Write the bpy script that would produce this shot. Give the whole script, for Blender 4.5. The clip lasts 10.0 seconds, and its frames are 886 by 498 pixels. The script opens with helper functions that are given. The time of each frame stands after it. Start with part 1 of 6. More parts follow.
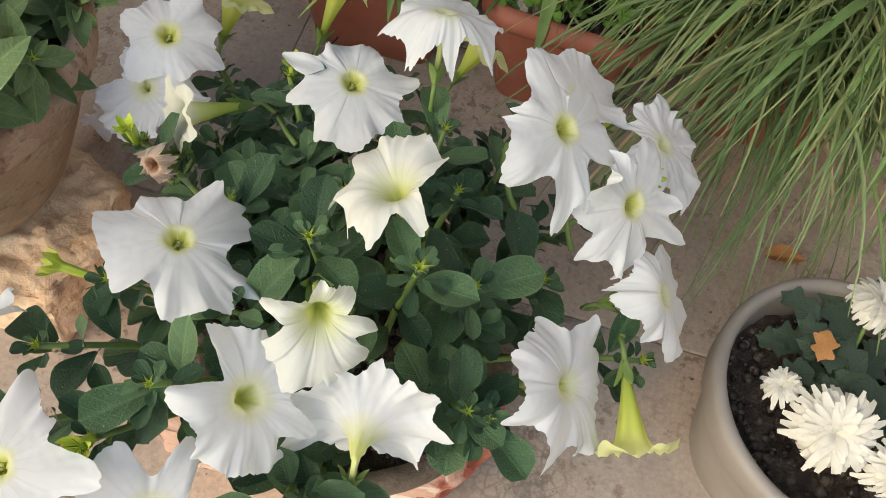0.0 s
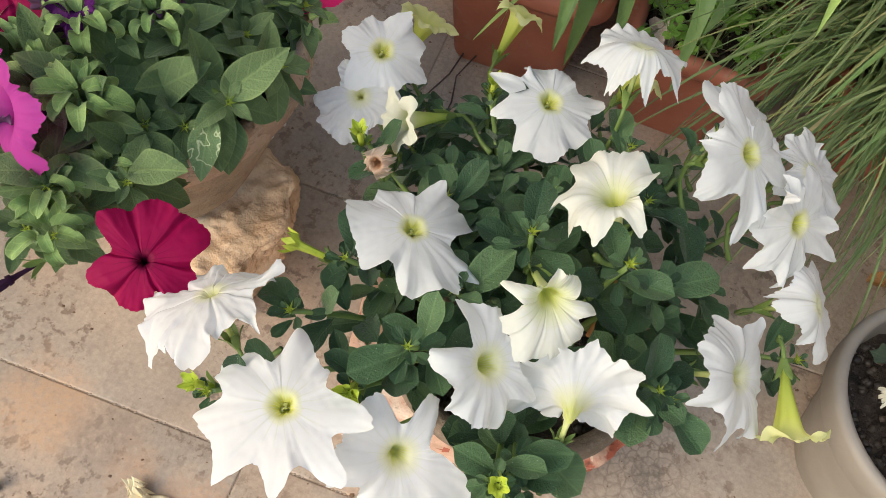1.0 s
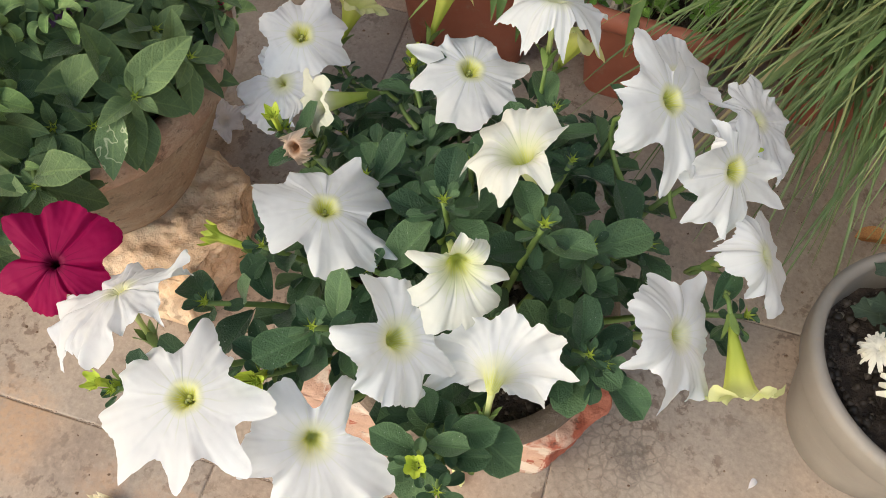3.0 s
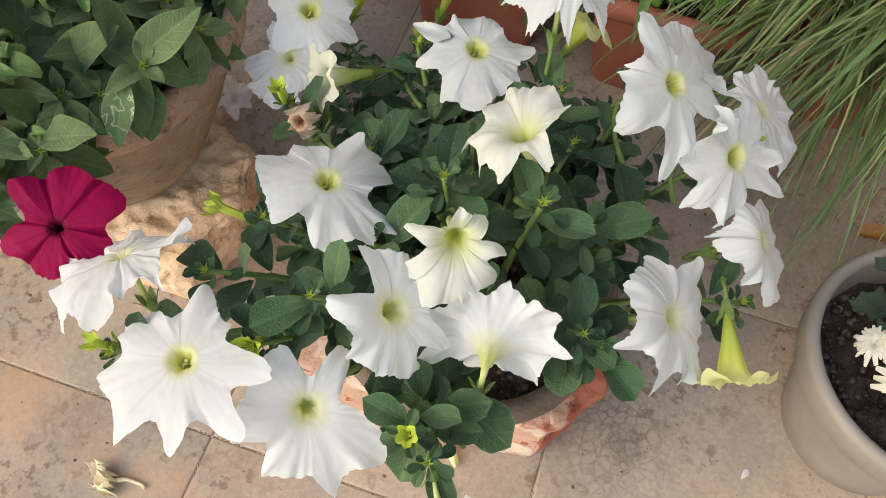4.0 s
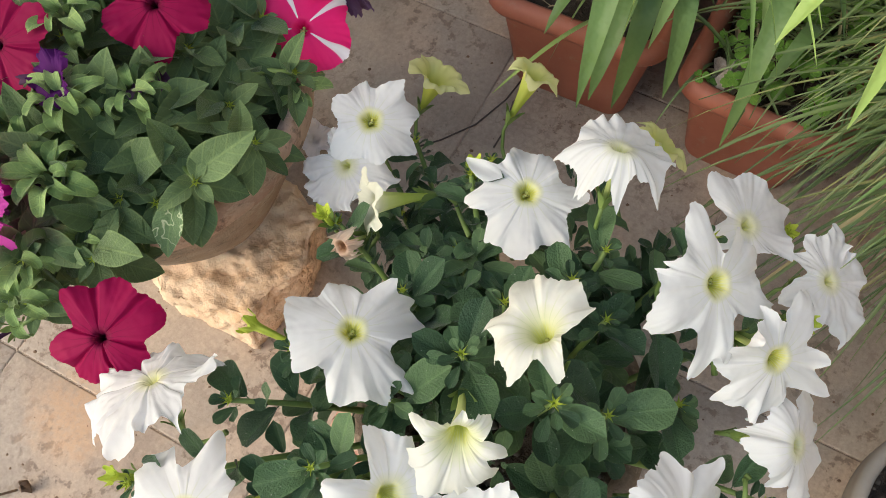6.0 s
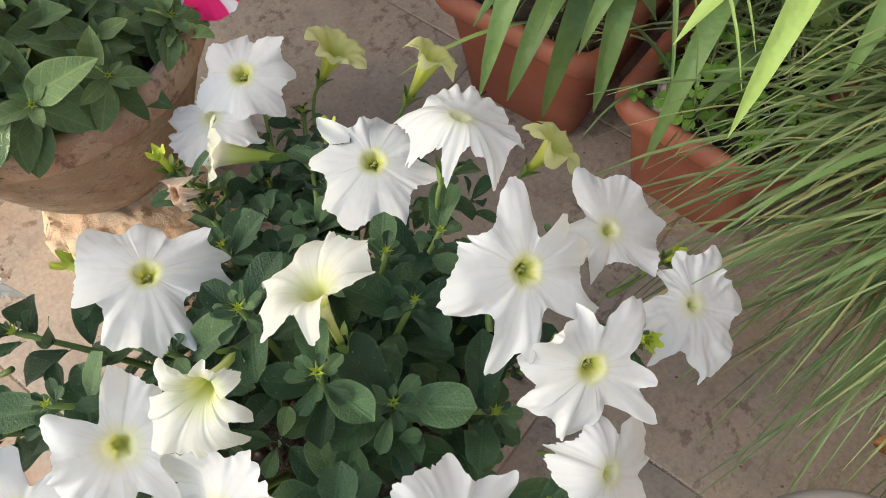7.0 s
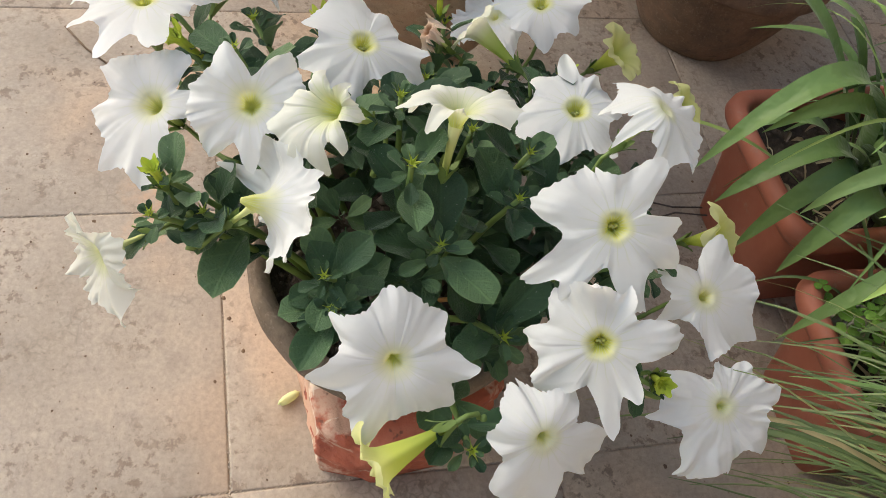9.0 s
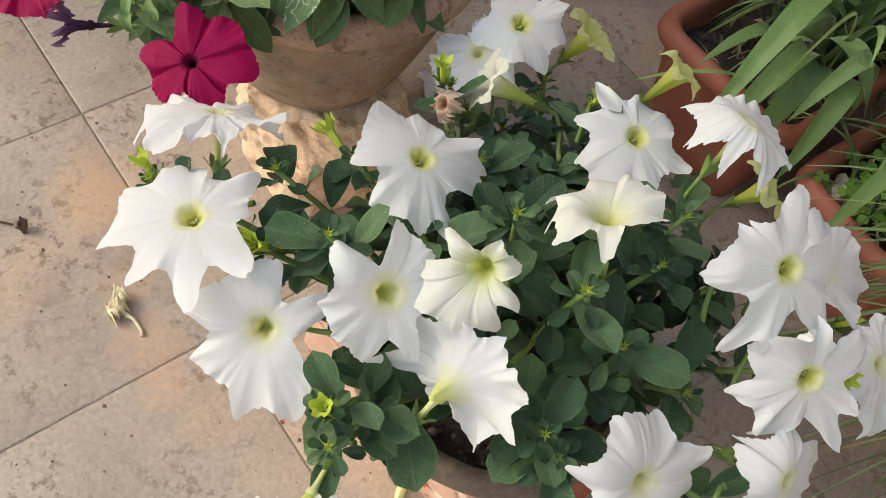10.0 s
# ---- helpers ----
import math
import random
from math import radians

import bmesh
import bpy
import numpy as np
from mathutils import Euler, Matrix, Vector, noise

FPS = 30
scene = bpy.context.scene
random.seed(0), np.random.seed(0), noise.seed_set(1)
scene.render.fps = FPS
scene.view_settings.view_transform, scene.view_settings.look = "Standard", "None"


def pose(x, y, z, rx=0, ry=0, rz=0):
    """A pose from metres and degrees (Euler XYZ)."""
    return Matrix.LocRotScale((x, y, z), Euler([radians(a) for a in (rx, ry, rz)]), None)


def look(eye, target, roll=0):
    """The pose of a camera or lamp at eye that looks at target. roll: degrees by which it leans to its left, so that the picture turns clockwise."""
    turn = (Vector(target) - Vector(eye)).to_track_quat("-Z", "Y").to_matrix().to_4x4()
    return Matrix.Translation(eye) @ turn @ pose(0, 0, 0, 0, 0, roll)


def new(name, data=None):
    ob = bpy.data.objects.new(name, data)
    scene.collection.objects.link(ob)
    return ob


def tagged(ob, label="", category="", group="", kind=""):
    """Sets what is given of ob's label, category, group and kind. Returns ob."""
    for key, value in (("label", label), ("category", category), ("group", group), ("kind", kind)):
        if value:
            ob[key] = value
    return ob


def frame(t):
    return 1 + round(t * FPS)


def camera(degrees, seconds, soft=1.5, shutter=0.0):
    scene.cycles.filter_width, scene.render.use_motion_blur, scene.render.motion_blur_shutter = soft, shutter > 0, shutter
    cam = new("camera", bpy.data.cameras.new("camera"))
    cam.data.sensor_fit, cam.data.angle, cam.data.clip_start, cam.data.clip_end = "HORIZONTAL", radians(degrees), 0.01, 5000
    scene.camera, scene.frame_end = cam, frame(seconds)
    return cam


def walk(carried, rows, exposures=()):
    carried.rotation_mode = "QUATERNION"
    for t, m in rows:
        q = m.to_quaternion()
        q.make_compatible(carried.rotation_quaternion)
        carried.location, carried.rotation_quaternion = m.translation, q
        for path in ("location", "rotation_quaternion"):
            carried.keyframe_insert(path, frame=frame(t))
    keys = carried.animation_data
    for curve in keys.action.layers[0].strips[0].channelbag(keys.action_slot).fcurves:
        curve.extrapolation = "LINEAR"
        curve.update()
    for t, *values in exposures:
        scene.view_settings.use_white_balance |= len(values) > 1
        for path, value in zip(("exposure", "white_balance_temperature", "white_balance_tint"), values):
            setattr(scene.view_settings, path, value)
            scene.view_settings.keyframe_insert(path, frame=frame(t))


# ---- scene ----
cam = camera(54.9, 10.0, 0.65)
PATH = [
    (0, (0.037, 0.035, 0.783), (0.206, 0.978, -0.973), 13.6),
    (0.5, (-0.044, 0.012, 0.799), (0.103, 0.956, -0.958), 15.6),
    (1, (-0.081, -0.021, 0.836), (0.022, 0.944, -0.914), 13.7),
    (1.5, (-0.065, -0.046, 0.83), (-0.006, 0.941, -0.908), 9.7),
    (2, (-0.024, -0.03, 0.822), (0.001, 0.968, -0.911), 6.1),
    (2.5, (-0.007, -0.024, 0.815), (0.002, 0.969, -0.922), 4.1),
    (3.8, (0.01, -0.03, 0.808), (0.012, 0.935, -0.944), 4.8),
    (4, (0.008, -0.036, 0.809), (0.003, 0.93, -0.943), 5.3),
    (4.5, (-0.006, -0.044, 0.82), (-0.031, 0.912, -0.936), 11.4),
    (5, (-0.011, -0.011, 0.838), (-0.092, 0.862, -0.96), 18.4),
    (5.5, (-0.002, 0.023, 0.846), (-0.167, 0.788, -0.995), 12.4),
    (6, (0.043, 0.112, 0.874), (-0.205, 0.882, -0.955), -3.7),
    (6.2, (0.078, 0.137, 0.868), (-0.158, 0.916, -0.959), -6.2),
    (7.3, (0.226, 0.122, 0.768), (-0.33, 0.973, -0.955), 2.1),
    (7.5, (0.248, 0.104, 0.749), (-0.44, 0.93, -0.937), 5.8),
    (8, (0.316, 0.074, 0.741), (-0.637, 0.744, -0.884), 9.1),
    (8.5, (0.343, 0.087, 0.728), (-0.578, 0.76, -0.915), 14.0),
    (9, (0.336, 0.067, 0.766), (-0.556, 0.775, -0.878), 18.0),
    (9.5, (0.26, 0.033, 0.803), (-0.5, 0.872, -0.846), 20.3),
    (10, (0.091, -0.021, 0.785), (-0.334, 0.92, -0.928), 18.4),
]
EXPOSURES = [(0, 0.09), (0.5, 0.09), (1, 0.14), (1.5, 0.11), (2.5, 0.13), (4, 0.09), (4.5, 0.10), (5.5, 0.06), (6, 0.26), (6.2, 0.34), (7.3, 0.36), (7.5, 0.33), (8, 0.12), (8.5, 0.13), (9, 0.16), (9.5, 0.14), (10, 0.06)]
walk(cam, [(t, look(eye, target, roll)) for t, eye, target, roll in PATH], EXPOSURES)

# ---- sky and sun: a hazy, low afternoon light from the -x side ----
world = bpy.data.worlds.new("sky")
scene.world = world
world.use_nodes = True
wn = world.node_tree
sky = wn.nodes.new("ShaderNodeTexSky")
sky.sky_type, sky.sun_disc = "NISHITA", False
SUN_ELEVATION, SUN_HEADING = 36.0, 240.0
sky.sun_elevation, sky.sun_rotation = radians(SUN_ELEVATION), radians(SUN_HEADING)
sky.dust_density, sky.air_density = 3.0, 1.6
back = wn.nodes["Background"]
back.inputs["Strength"].default_value = 0.235
wn.links.new(sky.outputs["Color"], back.inputs["Color"])
sun = new("sun", bpy.data.lights.new("sun", "SUN"))
sun.data.energy, sun.data.angle, sun.data.color = 1.28, radians(50), (1.0, 0.945, 0.875)
head_a = radians(SUN_HEADING)
to_sun = Vector((math.sin(head_a) * math.cos(radians(SUN_ELEVATION)), math.cos(head_a) * math.cos(radians(SUN_ELEVATION)), math.sin(radians(SUN_ELEVATION))))
sun.matrix_world = look(to_sun * 10, (0, 0, 0))

rng = random.Random(7)
PLACE = {}


# ---- small tools ----
def mesh_of(name, verts, faces, smooth=True, attr=None):
    me = bpy.data.meshes.new(name)
    me.from_pydata([tuple(v) for v in verts], [], faces)
    if smooth:
        me.polygons.foreach_set("use_smooth", [True] * len(me.polygons))
    if attr is not None:
        layer = me.attributes.new("reach", "FLOAT", "POINT")
        layer.data.foreach_set("value", attr)
    me.update()
    return me


def from_bm(name, bm, smooth=True):
    me = bpy.data.meshes.new(name)
    bm.to_mesh(me)
    bm.free()
    if smooth:
        me.polygons.foreach_set("use_smooth", [True] * len(me.polygons))
    return me


def put(name, me, material, at=None, parent=None, label=""):
    """One mesh object at a world pose, under its thing or part."""
    ob = new(name, me)
    if material is not None and not me.materials:
        me.materials.append(material)
    elif material is not None and me.materials[0] != material:
        ob.material_slots[0].link = "OBJECT"
        ob.material_slots[0].material = material
    m = at if at is not None else Matrix()
    PLACE[ob] = m
    if parent is not None:
        ob.parent = parent
        ob.matrix_parent_inverse = PLACE[parent].inverted()
    ob.matrix_basis = m
    return tagged(ob, label) if label else ob


def root(name, x, y, z, label, category, group=""):
    ob = new(name)
    ob.empty_display_size = 0.03
    PLACE[ob] = Matrix.Translation((x, y, z))
    ob.matrix_basis = PLACE[ob]
    return tagged(ob, label, category, group)


def frame_of(origin, normal, along=(1, 0, 0)):
    """A pose with z along normal and x as near to along as it goes."""
    n = Vector(normal).normalized()
    ax = Vector(along) - n * Vector(along).dot(n)
    if ax.length < 1e-4:
        ax = Vector((0, 1, 0)) - n * n.y
    ax.normalize()
    ay = n.cross(ax)
    m = Matrix((ax, ay, n)).transposed().to_4x4()
    m.translation = Vector(origin)
    return m


def joined(pieces):
    verts, faces = [], []
    for v, f in pieces:
        base = len(verts)
        verts += v
        faces += [tuple(i + base for i in face) for face in f]
    return verts, faces


def tube(points, radii, sides=6):
    """Verts and faces of a round stalk along points."""
    pts = [Vector(p) for p in points]
    verts, faces = [], []
    for i, p in enumerate(pts):
        d = (pts[min(i + 1, len(pts) - 1)] - pts[max(i - 1, 0)]).normalized()
        m = frame_of(p, d, (0.3, 0.9, 0.1))
        r = radii[i] if isinstance(radii, (list, tuple)) else radii
        verts += [m @ Vector((r * math.cos(2 * math.pi * k / sides), r * math.sin(2 * math.pi * k / sides), 0)) for k in range(sides)]
    for i in range(len(pts) - 1):
        for k in range(sides):
            a, b = i * sides + k, i * sides + (k + 1) % sides
            faces.append((a, b, b + sides, a + sides))
    n = len(pts) - 1
    faces.append(tuple(range(sides))[::-1])
    faces.append(tuple(n * sides + k for k in range(sides)))
    return verts, faces


def bend(a, b, sag=0.0, steps=6, pull=(0, 0, 1)):
    """Points of a smooth stalk from a to b that bows by sag along pull."""
    a, b, pull = Vector(a), Vector(b), Vector(pull)
    return [a.lerp(b, i / steps) + pull * sag * math.sin(math.pi * i / steps) for i in range(steps + 1)]


def lathe(profile, sides=64, wobble=0.0, seed=0):
    """A turned body from rows of (radius, height); wobble makes it hand thrown."""
    verts, faces = [], []
    for r, z in profile:
        for k in range(sides):
            a = 2 * math.pi * k / sides
            w = 1 + wobble * noise.noise((math.cos(a) * 1.3 + seed, math.sin(a) * 1.3, z * 9)) + wobble * 0.5 * noise.noise((math.cos(a) * 5 + seed, math.sin(a) * 5, z * 30))
            verts.append((r * w * math.cos(a), r * w * math.sin(a), z + wobble * 0.05 * noise.noise((math.cos(a) * 2, math.sin(a) * 2, seed))))
    for i in range(len(profile) - 1):
        for k in range(sides):
            a, b = i * sides + k, i * sides + (k + 1) % sides
            faces.append((a, b, b + sides, a + sides))
    return verts, faces


# ---- materials ----
class Nodes:
    def __init__(self, name):
        self.mat = bpy.data.materials.new(name)
        self.mat.use_nodes = True
        self.tree = self.mat.node_tree
        self.bsdf = self.tree.nodes["Principled BSDF"]
        self.out = self.tree.nodes["Material Output"]
        self.coords = self.add("ShaderNodeTexCoord").outputs["Object"]

    def add(self, kind, **values):
        node = self.tree.nodes.new(kind)
        for key, value in values.items():
            node.inputs[key.replace("_", " ")].default_value = value
        return node

    def link(self, a, b):
        self.tree.links.new(a, b)

    def noise(self, scale, detail=4.0, rough=0.6, coords=None):
        n = self.add("ShaderNodeTexNoise", Scale=scale, Detail=detail, Roughness=rough)
        self.link(coords if coords is not None else self.coords, n.inputs["Vector"])
        return n.outputs["Fac"]

    def ramp(self, fac, *stops):
        r = self.add("ShaderNodeValToRGB")
        els = r.color_ramp.elements
        while len(els) < len(stops):
            els.new(0.5)
        for el, (pos, col) in zip(els, stops):
            el.position, el.color = pos, (*col, 1) if len(col) == 3 else col
        self.link(fac, r.inputs["Fac"])
        return r.outputs["Color"]

    def mix(self, fac, a, b, mode="MIX"):
        m = self.tree.nodes.new("ShaderNodeMix")
        m.data_type, m.blend_type = "RGBA", mode
        for sock, v in ((m.inputs[0], fac), (m.inputs[6], a), (m.inputs[7], b)):
            if isinstance(v, (int, float)):
                sock.default_value = v
            elif isinstance(v, tuple):
                sock.default_value = (*v, 1)
            else:
                self.link(v, sock)
        return m.outputs[2]

    def calc(self, kind, a, b=None):
        m = self.tree.nodes.new("ShaderNodeMath")
        m.operation = kind
        for sock, v in ((m.inputs[0], a), (m.inputs[1], b)):
            if isinstance(v, (int, float)):
                sock.default_value = v
            elif v is not None:
                self.link(v, sock)
        return m.outputs[0]

    def bump(self, height, strength=0.3, distance=0.002):
        b = self.add("ShaderNodeBump", Strength=strength, Distance=distance)
        self.link(height, b.inputs["Height"])
        self.link(b.outputs["Normal"], self.bsdf.inputs["Normal"])

    def done(self, color, rough=0.6, thin=0.0, thin_color=None):
        if isinstance(color, tuple):
            self.bsdf.inputs["Base Color"].default_value = (*color, 1)
        else:
            self.link(color, self.bsdf.inputs["Base Color"])
        if isinstance(rough, (int, float)):
            self.bsdf.inputs["Roughness"].default_value = rough
        else:
            self.link(rough, self.bsdf.inputs["Roughness"])
        if thin:
            t = self.add("ShaderNodeBsdfTranslucent")
            if thin_color is not None:
                t.inputs["Color"].default_value = (*thin_color, 1)
            elif isinstance(color, tuple):
                t.inputs["Color"].default_value = (*color, 1)
            else:
                self.link(color, t.inputs["Color"])
            m = self.add("ShaderNodeMixShader", Fac=thin)
            self.link(self.bsdf.outputs["BSDF"], m.inputs[1])
            self.link(t.outputs["BSDF"], m.inputs[2])
            self.link(m.outputs["Shader"], self.out.inputs["Surface"])
        return self.mat


def object_random(n):
    return n.add("ShaderNodeObjectInfo").outputs["Random"]


def petal_material(name, throat, inner, limb, spread=(0.03, 0.10, 0.28), vein=None, thin=0.48):
    n = Nodes(name)
    at = n.add("ShaderNodeAttribute")
    at.attribute_name = "reach"
    col = n.ramp(at.outputs["Fac"], (0.0, throat), (spread[0], throat), (spread[1], inner), (spread[2], limb))
    col = n.mix(n.ramp(n.noise(60, 3), (0.35, (0, 0, 0)), (0.75, (0.25, 0.25, 0.25))), col, n.mix(0.9, col, (0.93, 0.92, 0.90), "MULTIPLY"))
    xyz = n.add("ShaderNodeSeparateXYZ")
    n.link(n.coords, xyz.inputs[0])
    turn = n.calc("ARCTAN2", xyz.outputs["Y"], xyz.outputs["X"])
    wave = n.calc("SINE", n.calc("ADD", n.calc("MULTIPLY", turn, 20.0), n.calc("MULTIPLY", n.noise(40, 3), 5.0)))
    lines = n.ramp(wave, (0.80, (0, 0, 0)), (1.0, (1, 1, 1)))
    if vein:
        reachy = n.ramp(at.outputs["Fac"], (0.05, (0.75, 0.75, 0.75)), (0.60, (0, 0, 0)))
        col = n.mix(n.mix(1.0, lines, reachy, "MULTIPLY"), col, vein)
    n.bump(n.mix(0.10, n.noise(150, 5), lines), 0.16, 0.0010)
    n.bsdf.inputs["Specular IOR Level"].default_value = 0.2
    return n.done(col, 0.65, thin)


M_WHITE = petal_material("white_petal", (0.72, 0.74, 0.15), (0.82, 0.84, 0.42), (0.885, 0.91, 0.925), (0.022, 0.075, 0.22), vein=(0.76, 0.81, 0.64))
M_WHITE_PALE = petal_material("white_petal_pale_throat", (0.74, 0.77, 0.28), (0.84, 0.86, 0.58), (0.885, 0.91, 0.925), (0.018, 0.08, 0.30), vein=(0.78, 0.83, 0.68))
M_CREAM = petal_material("cream_petal", (0.68, 0.73, 0.20), (0.78, 0.82, 0.50), (0.87, 0.885, 0.82), (0.02, 0.10, 0.36), vein=(0.68, 0.76, 0.46))
M_LIME = petal_material("lime_petal", (0.42, 0.52, 0.09), (0.64, 0.71, 0.16), (0.81, 0.84, 0.42), (0.15, 0.55, 0.95))
M_PALE = petal_material("pale_lime_petal", (0.46, 0.56, 0.13), (0.66, 0.73, 0.30), (0.86, 0.875, 0.74), (0.35, 0.55, 0.70))
M_CRIMSON = petal_material("crimson_petal", (0.03, 0.0, 0.010), (0.11, 0.0, 0.024), (0.30, 0.0003, 0.060), (0.002, 0.03, 0.20), vein=(0.10, 0.0, 0.022), thin=0.25)
M_MAGENTA = petal_material("magenta_petal", (0.22, 0.004, 0.14), (0.48, 0.012, 0.30), (0.60, 0.075, 0.42))
M_VIOLET = petal_material("violet_petal", (0.035, 0.004, 0.05), (0.075, 0.008, 0.11), (0.12, 0.016, 0.17))
M_PURPLE = petal_material("dry_purple_petal", (0.05, 0.018, 0.05), (0.10, 0.04, 0.105), (0.18, 0.10, 0.19))
M_WITHER = petal_material("withered_petal", (0.38, 0.20, 0.11), (0.70, 0.52, 0.40), (0.84, 0.74, 0.64))


def star_material():
    n = Nodes("striped_pink_petal")
    at = n.add("ShaderNodeAttribute")
    at.attribute_name = "stripe"
    col = n.ramp(at.outputs["Fac"], (0.0, (0.86, 0.003, 0.17)), (0.42, (0.86, 0.006, 0.18)), (0.55, (0.85, 0.74, 0.78)), (1.0, (0.88, 0.84, 0.86)))
    n.bump(n.noise(200, 3), 0.12, 0.0006)
    return n.done(col, 0.6, 0.25)


M_STAR = star_material()


def leaf_material(name, dark, mid, light, rough=0.5, veins=True, margin=None, lines_by=0.32, specks=False):
    n = Nodes(name)
    r = object_random(n)
    col = n.ramp(r, (0.0, dark), (0.55, mid), (1.0, light))
    fleck = n.ramp(n.noise(2.6, 4), (0.35, (0.82, 0.85, 0.82)), (0.7, (1.12, 1.1, 1.05)))
    col = n.mix(1.0, col, fleck, "MULTIPLY")
    height = n.noise(30, 3)
    if veins:
        xyz = n.add("ShaderNodeSeparateXYZ")
        n.link(n.coords, xyz.inputs[0])
        across = n.calc("ABSOLUTE", xyz.outputs["X"])
        rib = n.ramp(across, (0.006, (1, 1, 1)), (0.022, (0, 0, 0)))
        slant = n.calc("SINE", n.calc("SUBTRACT", n.calc("MULTIPLY", xyz.outputs["Y"], 34.0), n.calc("MULTIPLY", across, 38.0)))
        side = n.ramp(slant, (0.78, (0, 0, 0)), (1.0, (0.55, 0.55, 0.55)))
        lines = n.mix(1.0, rib, side, "LIGHTEN")
        col = n.mix(n.mix(1.0, lines, (lines_by, lines_by, lines_by), "MULTIPLY"), col, n.mix(1.0, col, (1.9, 1.75, 1.6), "MULTIPLY"))
        if margin:
            trail = n.calc("ABSOLUTE", n.calc("SUBTRACT", n.noise(2.1, 2), 0.5))
            col = n.mix(n.ramp(trail, (0.006, (1, 1, 1)), (0.014, (0, 0, 0))), col, margin)
        height = n.mix(0.22, n.noise(26, 4), lines)
        rim = n.add("ShaderNodeAttribute")
        rim.attribute_name = "reach"
        col = n.mix(n.ramp(rim.outputs["Fac"], (0.86, (0, 0, 0)), (1.0, (0.45, 0.45, 0.45))), col, n.mix(1.0, col, (2.0, 1.8, 1.8), "MULTIPLY"))
    if specks:
        col = n.mix(n.ramp(n.noise(48, 0), (0.83, (0, 0, 0)), (0.85, (0.6, 0.6, 0.6))), col, (0.62, 0.62, 0.58))
    n.bump(height, 0.30, 0.02)
    n.bsdf.inputs["Specular IOR Level"].default_value = 0.30
    n.bsdf.inputs["Sheen Weight"].default_value = 0.16
    n.bsdf.inputs["Sheen Roughness"].default_value = 0.4
    return n.done(col, rough, 0.10)


M_VARIEGATED = leaf_material("variegated_leaf", (0.12, 0.19, 0.09), (0.13, 0.21, 0.10), (0.14, 0.22, 0.10), 0.8, True, (0.42, 0.48, 0.30))
M_LEAF = leaf_material("dark_leaf", (0.022, 0.056, 0.026), (0.042, 0.094, 0.040), (0.095, 0.168, 0.074), 0.50, specks=True)
M_LEAF2 = leaf_material("soft_leaf", (0.072, 0.126, 0.050), (0.116, 0.180, 0.074), (0.160, 0.236, 0.100), 0.70, lines_by=0.40)
M_YOUNG = leaf_material("young_leaf", (0.125, 0.21, 0.066), (0.175, 0.28, 0.09), (0.25, 0.36, 0.13), 0.6, lines_by=0.4)
M_MUMLEAF = leaf_material("grey_leaf", (0.045, 0.075, 0.050), (0.06, 0.095, 0.062), (0.08, 0.115, 0.075), 0.7)
M_CLOVER = leaf_material("clover_leaf", (0.10, 0.22, 0.025), (0.13, 0.27, 0.035), (0.17, 0.31, 0.05))


def blade_material(name, stops):
    n = Nodes(name)
    geo = n.add("ShaderNodeNewGeometry")
    col = n.ramp(geo.outputs["Random Per Island"], *stops)
    w = n.noise(35, 4)
    col = n.mix(1.0, col, n.ramp(w, (0.3, (0.8, 0.83, 0.8)), (0.7, (1.12, 1.1, 1.05))), "MULTIPLY")
    n.bump(n.noise(300, 2), 0.1, 0.0008)
    return n.done(col, 0.45, 0.15)


M_GRASS = blade_material("grass_blade", ((0.0, (0.10, 0.155, 0.052)), (0.5, (0.165, 0.235, 0.085)), (0.88, (0.27, 0.33, 0.145)), (0.96, (0.33, 0.34, 0.13)), (1.0, (0.42, 0.34, 0.19))))
M_STRAP = leaf_material("strap_leaf", (0.110, 0.190, 0.060), (0.155, 0.255, 0.082), (0.225, 0.340, 0.120), 0.45, False)
M_STRAP_TIP = leaf_material("yellowing_strap", (0.27, 0.40, 0.11), (0.30, 0.43, 0.12), (0.34, 0.45, 0.14), 0.5, False)


def stem_material():
    n = Nodes("green_stem")
    col = n.ramp(n.noise(40, 3), (0.3, (0.10, 0.17, 0.04)), (0.7, (0.17, 0.25, 0.06)))
    n.bump(n.noise(500, 2), 0.2, 0.0006)
    return n.done(col, 0.55)


M_STEM = stem_material()
n_ = Nodes("lime_tube")
xyz_ = n_.add("ShaderNodeSeparateXYZ")
n_.link(n_.coords, xyz_.inputs[0])
along_ = n_.calc("MULTIPLY", n_.calc("ADD", xyz_.outputs["Z"], 0.045), 25.0)
n_.bump(n_.noise(160, 3), 0.2, 0.0006)
M_TUBE = n_.done(n_.ramp(n_.calc("ADD", along_, n_.calc("MULTIPLY", n_.noise(60, 3), 0.15)), (0.15, (0.34, 0.44, 0.10)), (0.7, (0.62, 0.68, 0.26)), (1.0, (0.76, 0.79, 0.42))), 0.55, 0.25)
n_ = Nodes("lime_bud")
M_BUD = n_.done(n_.ramp(n_.noise(50, 3), (0.3, (0.36, 0.48, 0.03)), (0.7, (0.60, 0.68, 0.10))), 0.55, 0.2)
n_ = Nodes("pollen")
M_STAMEN = n_.done(n_.ramp(n_.noise(300, 2), (0.3, (0.44, 0.46, 0.12)), (0.7, (0.62, 0.60, 0.26))), 0.7)


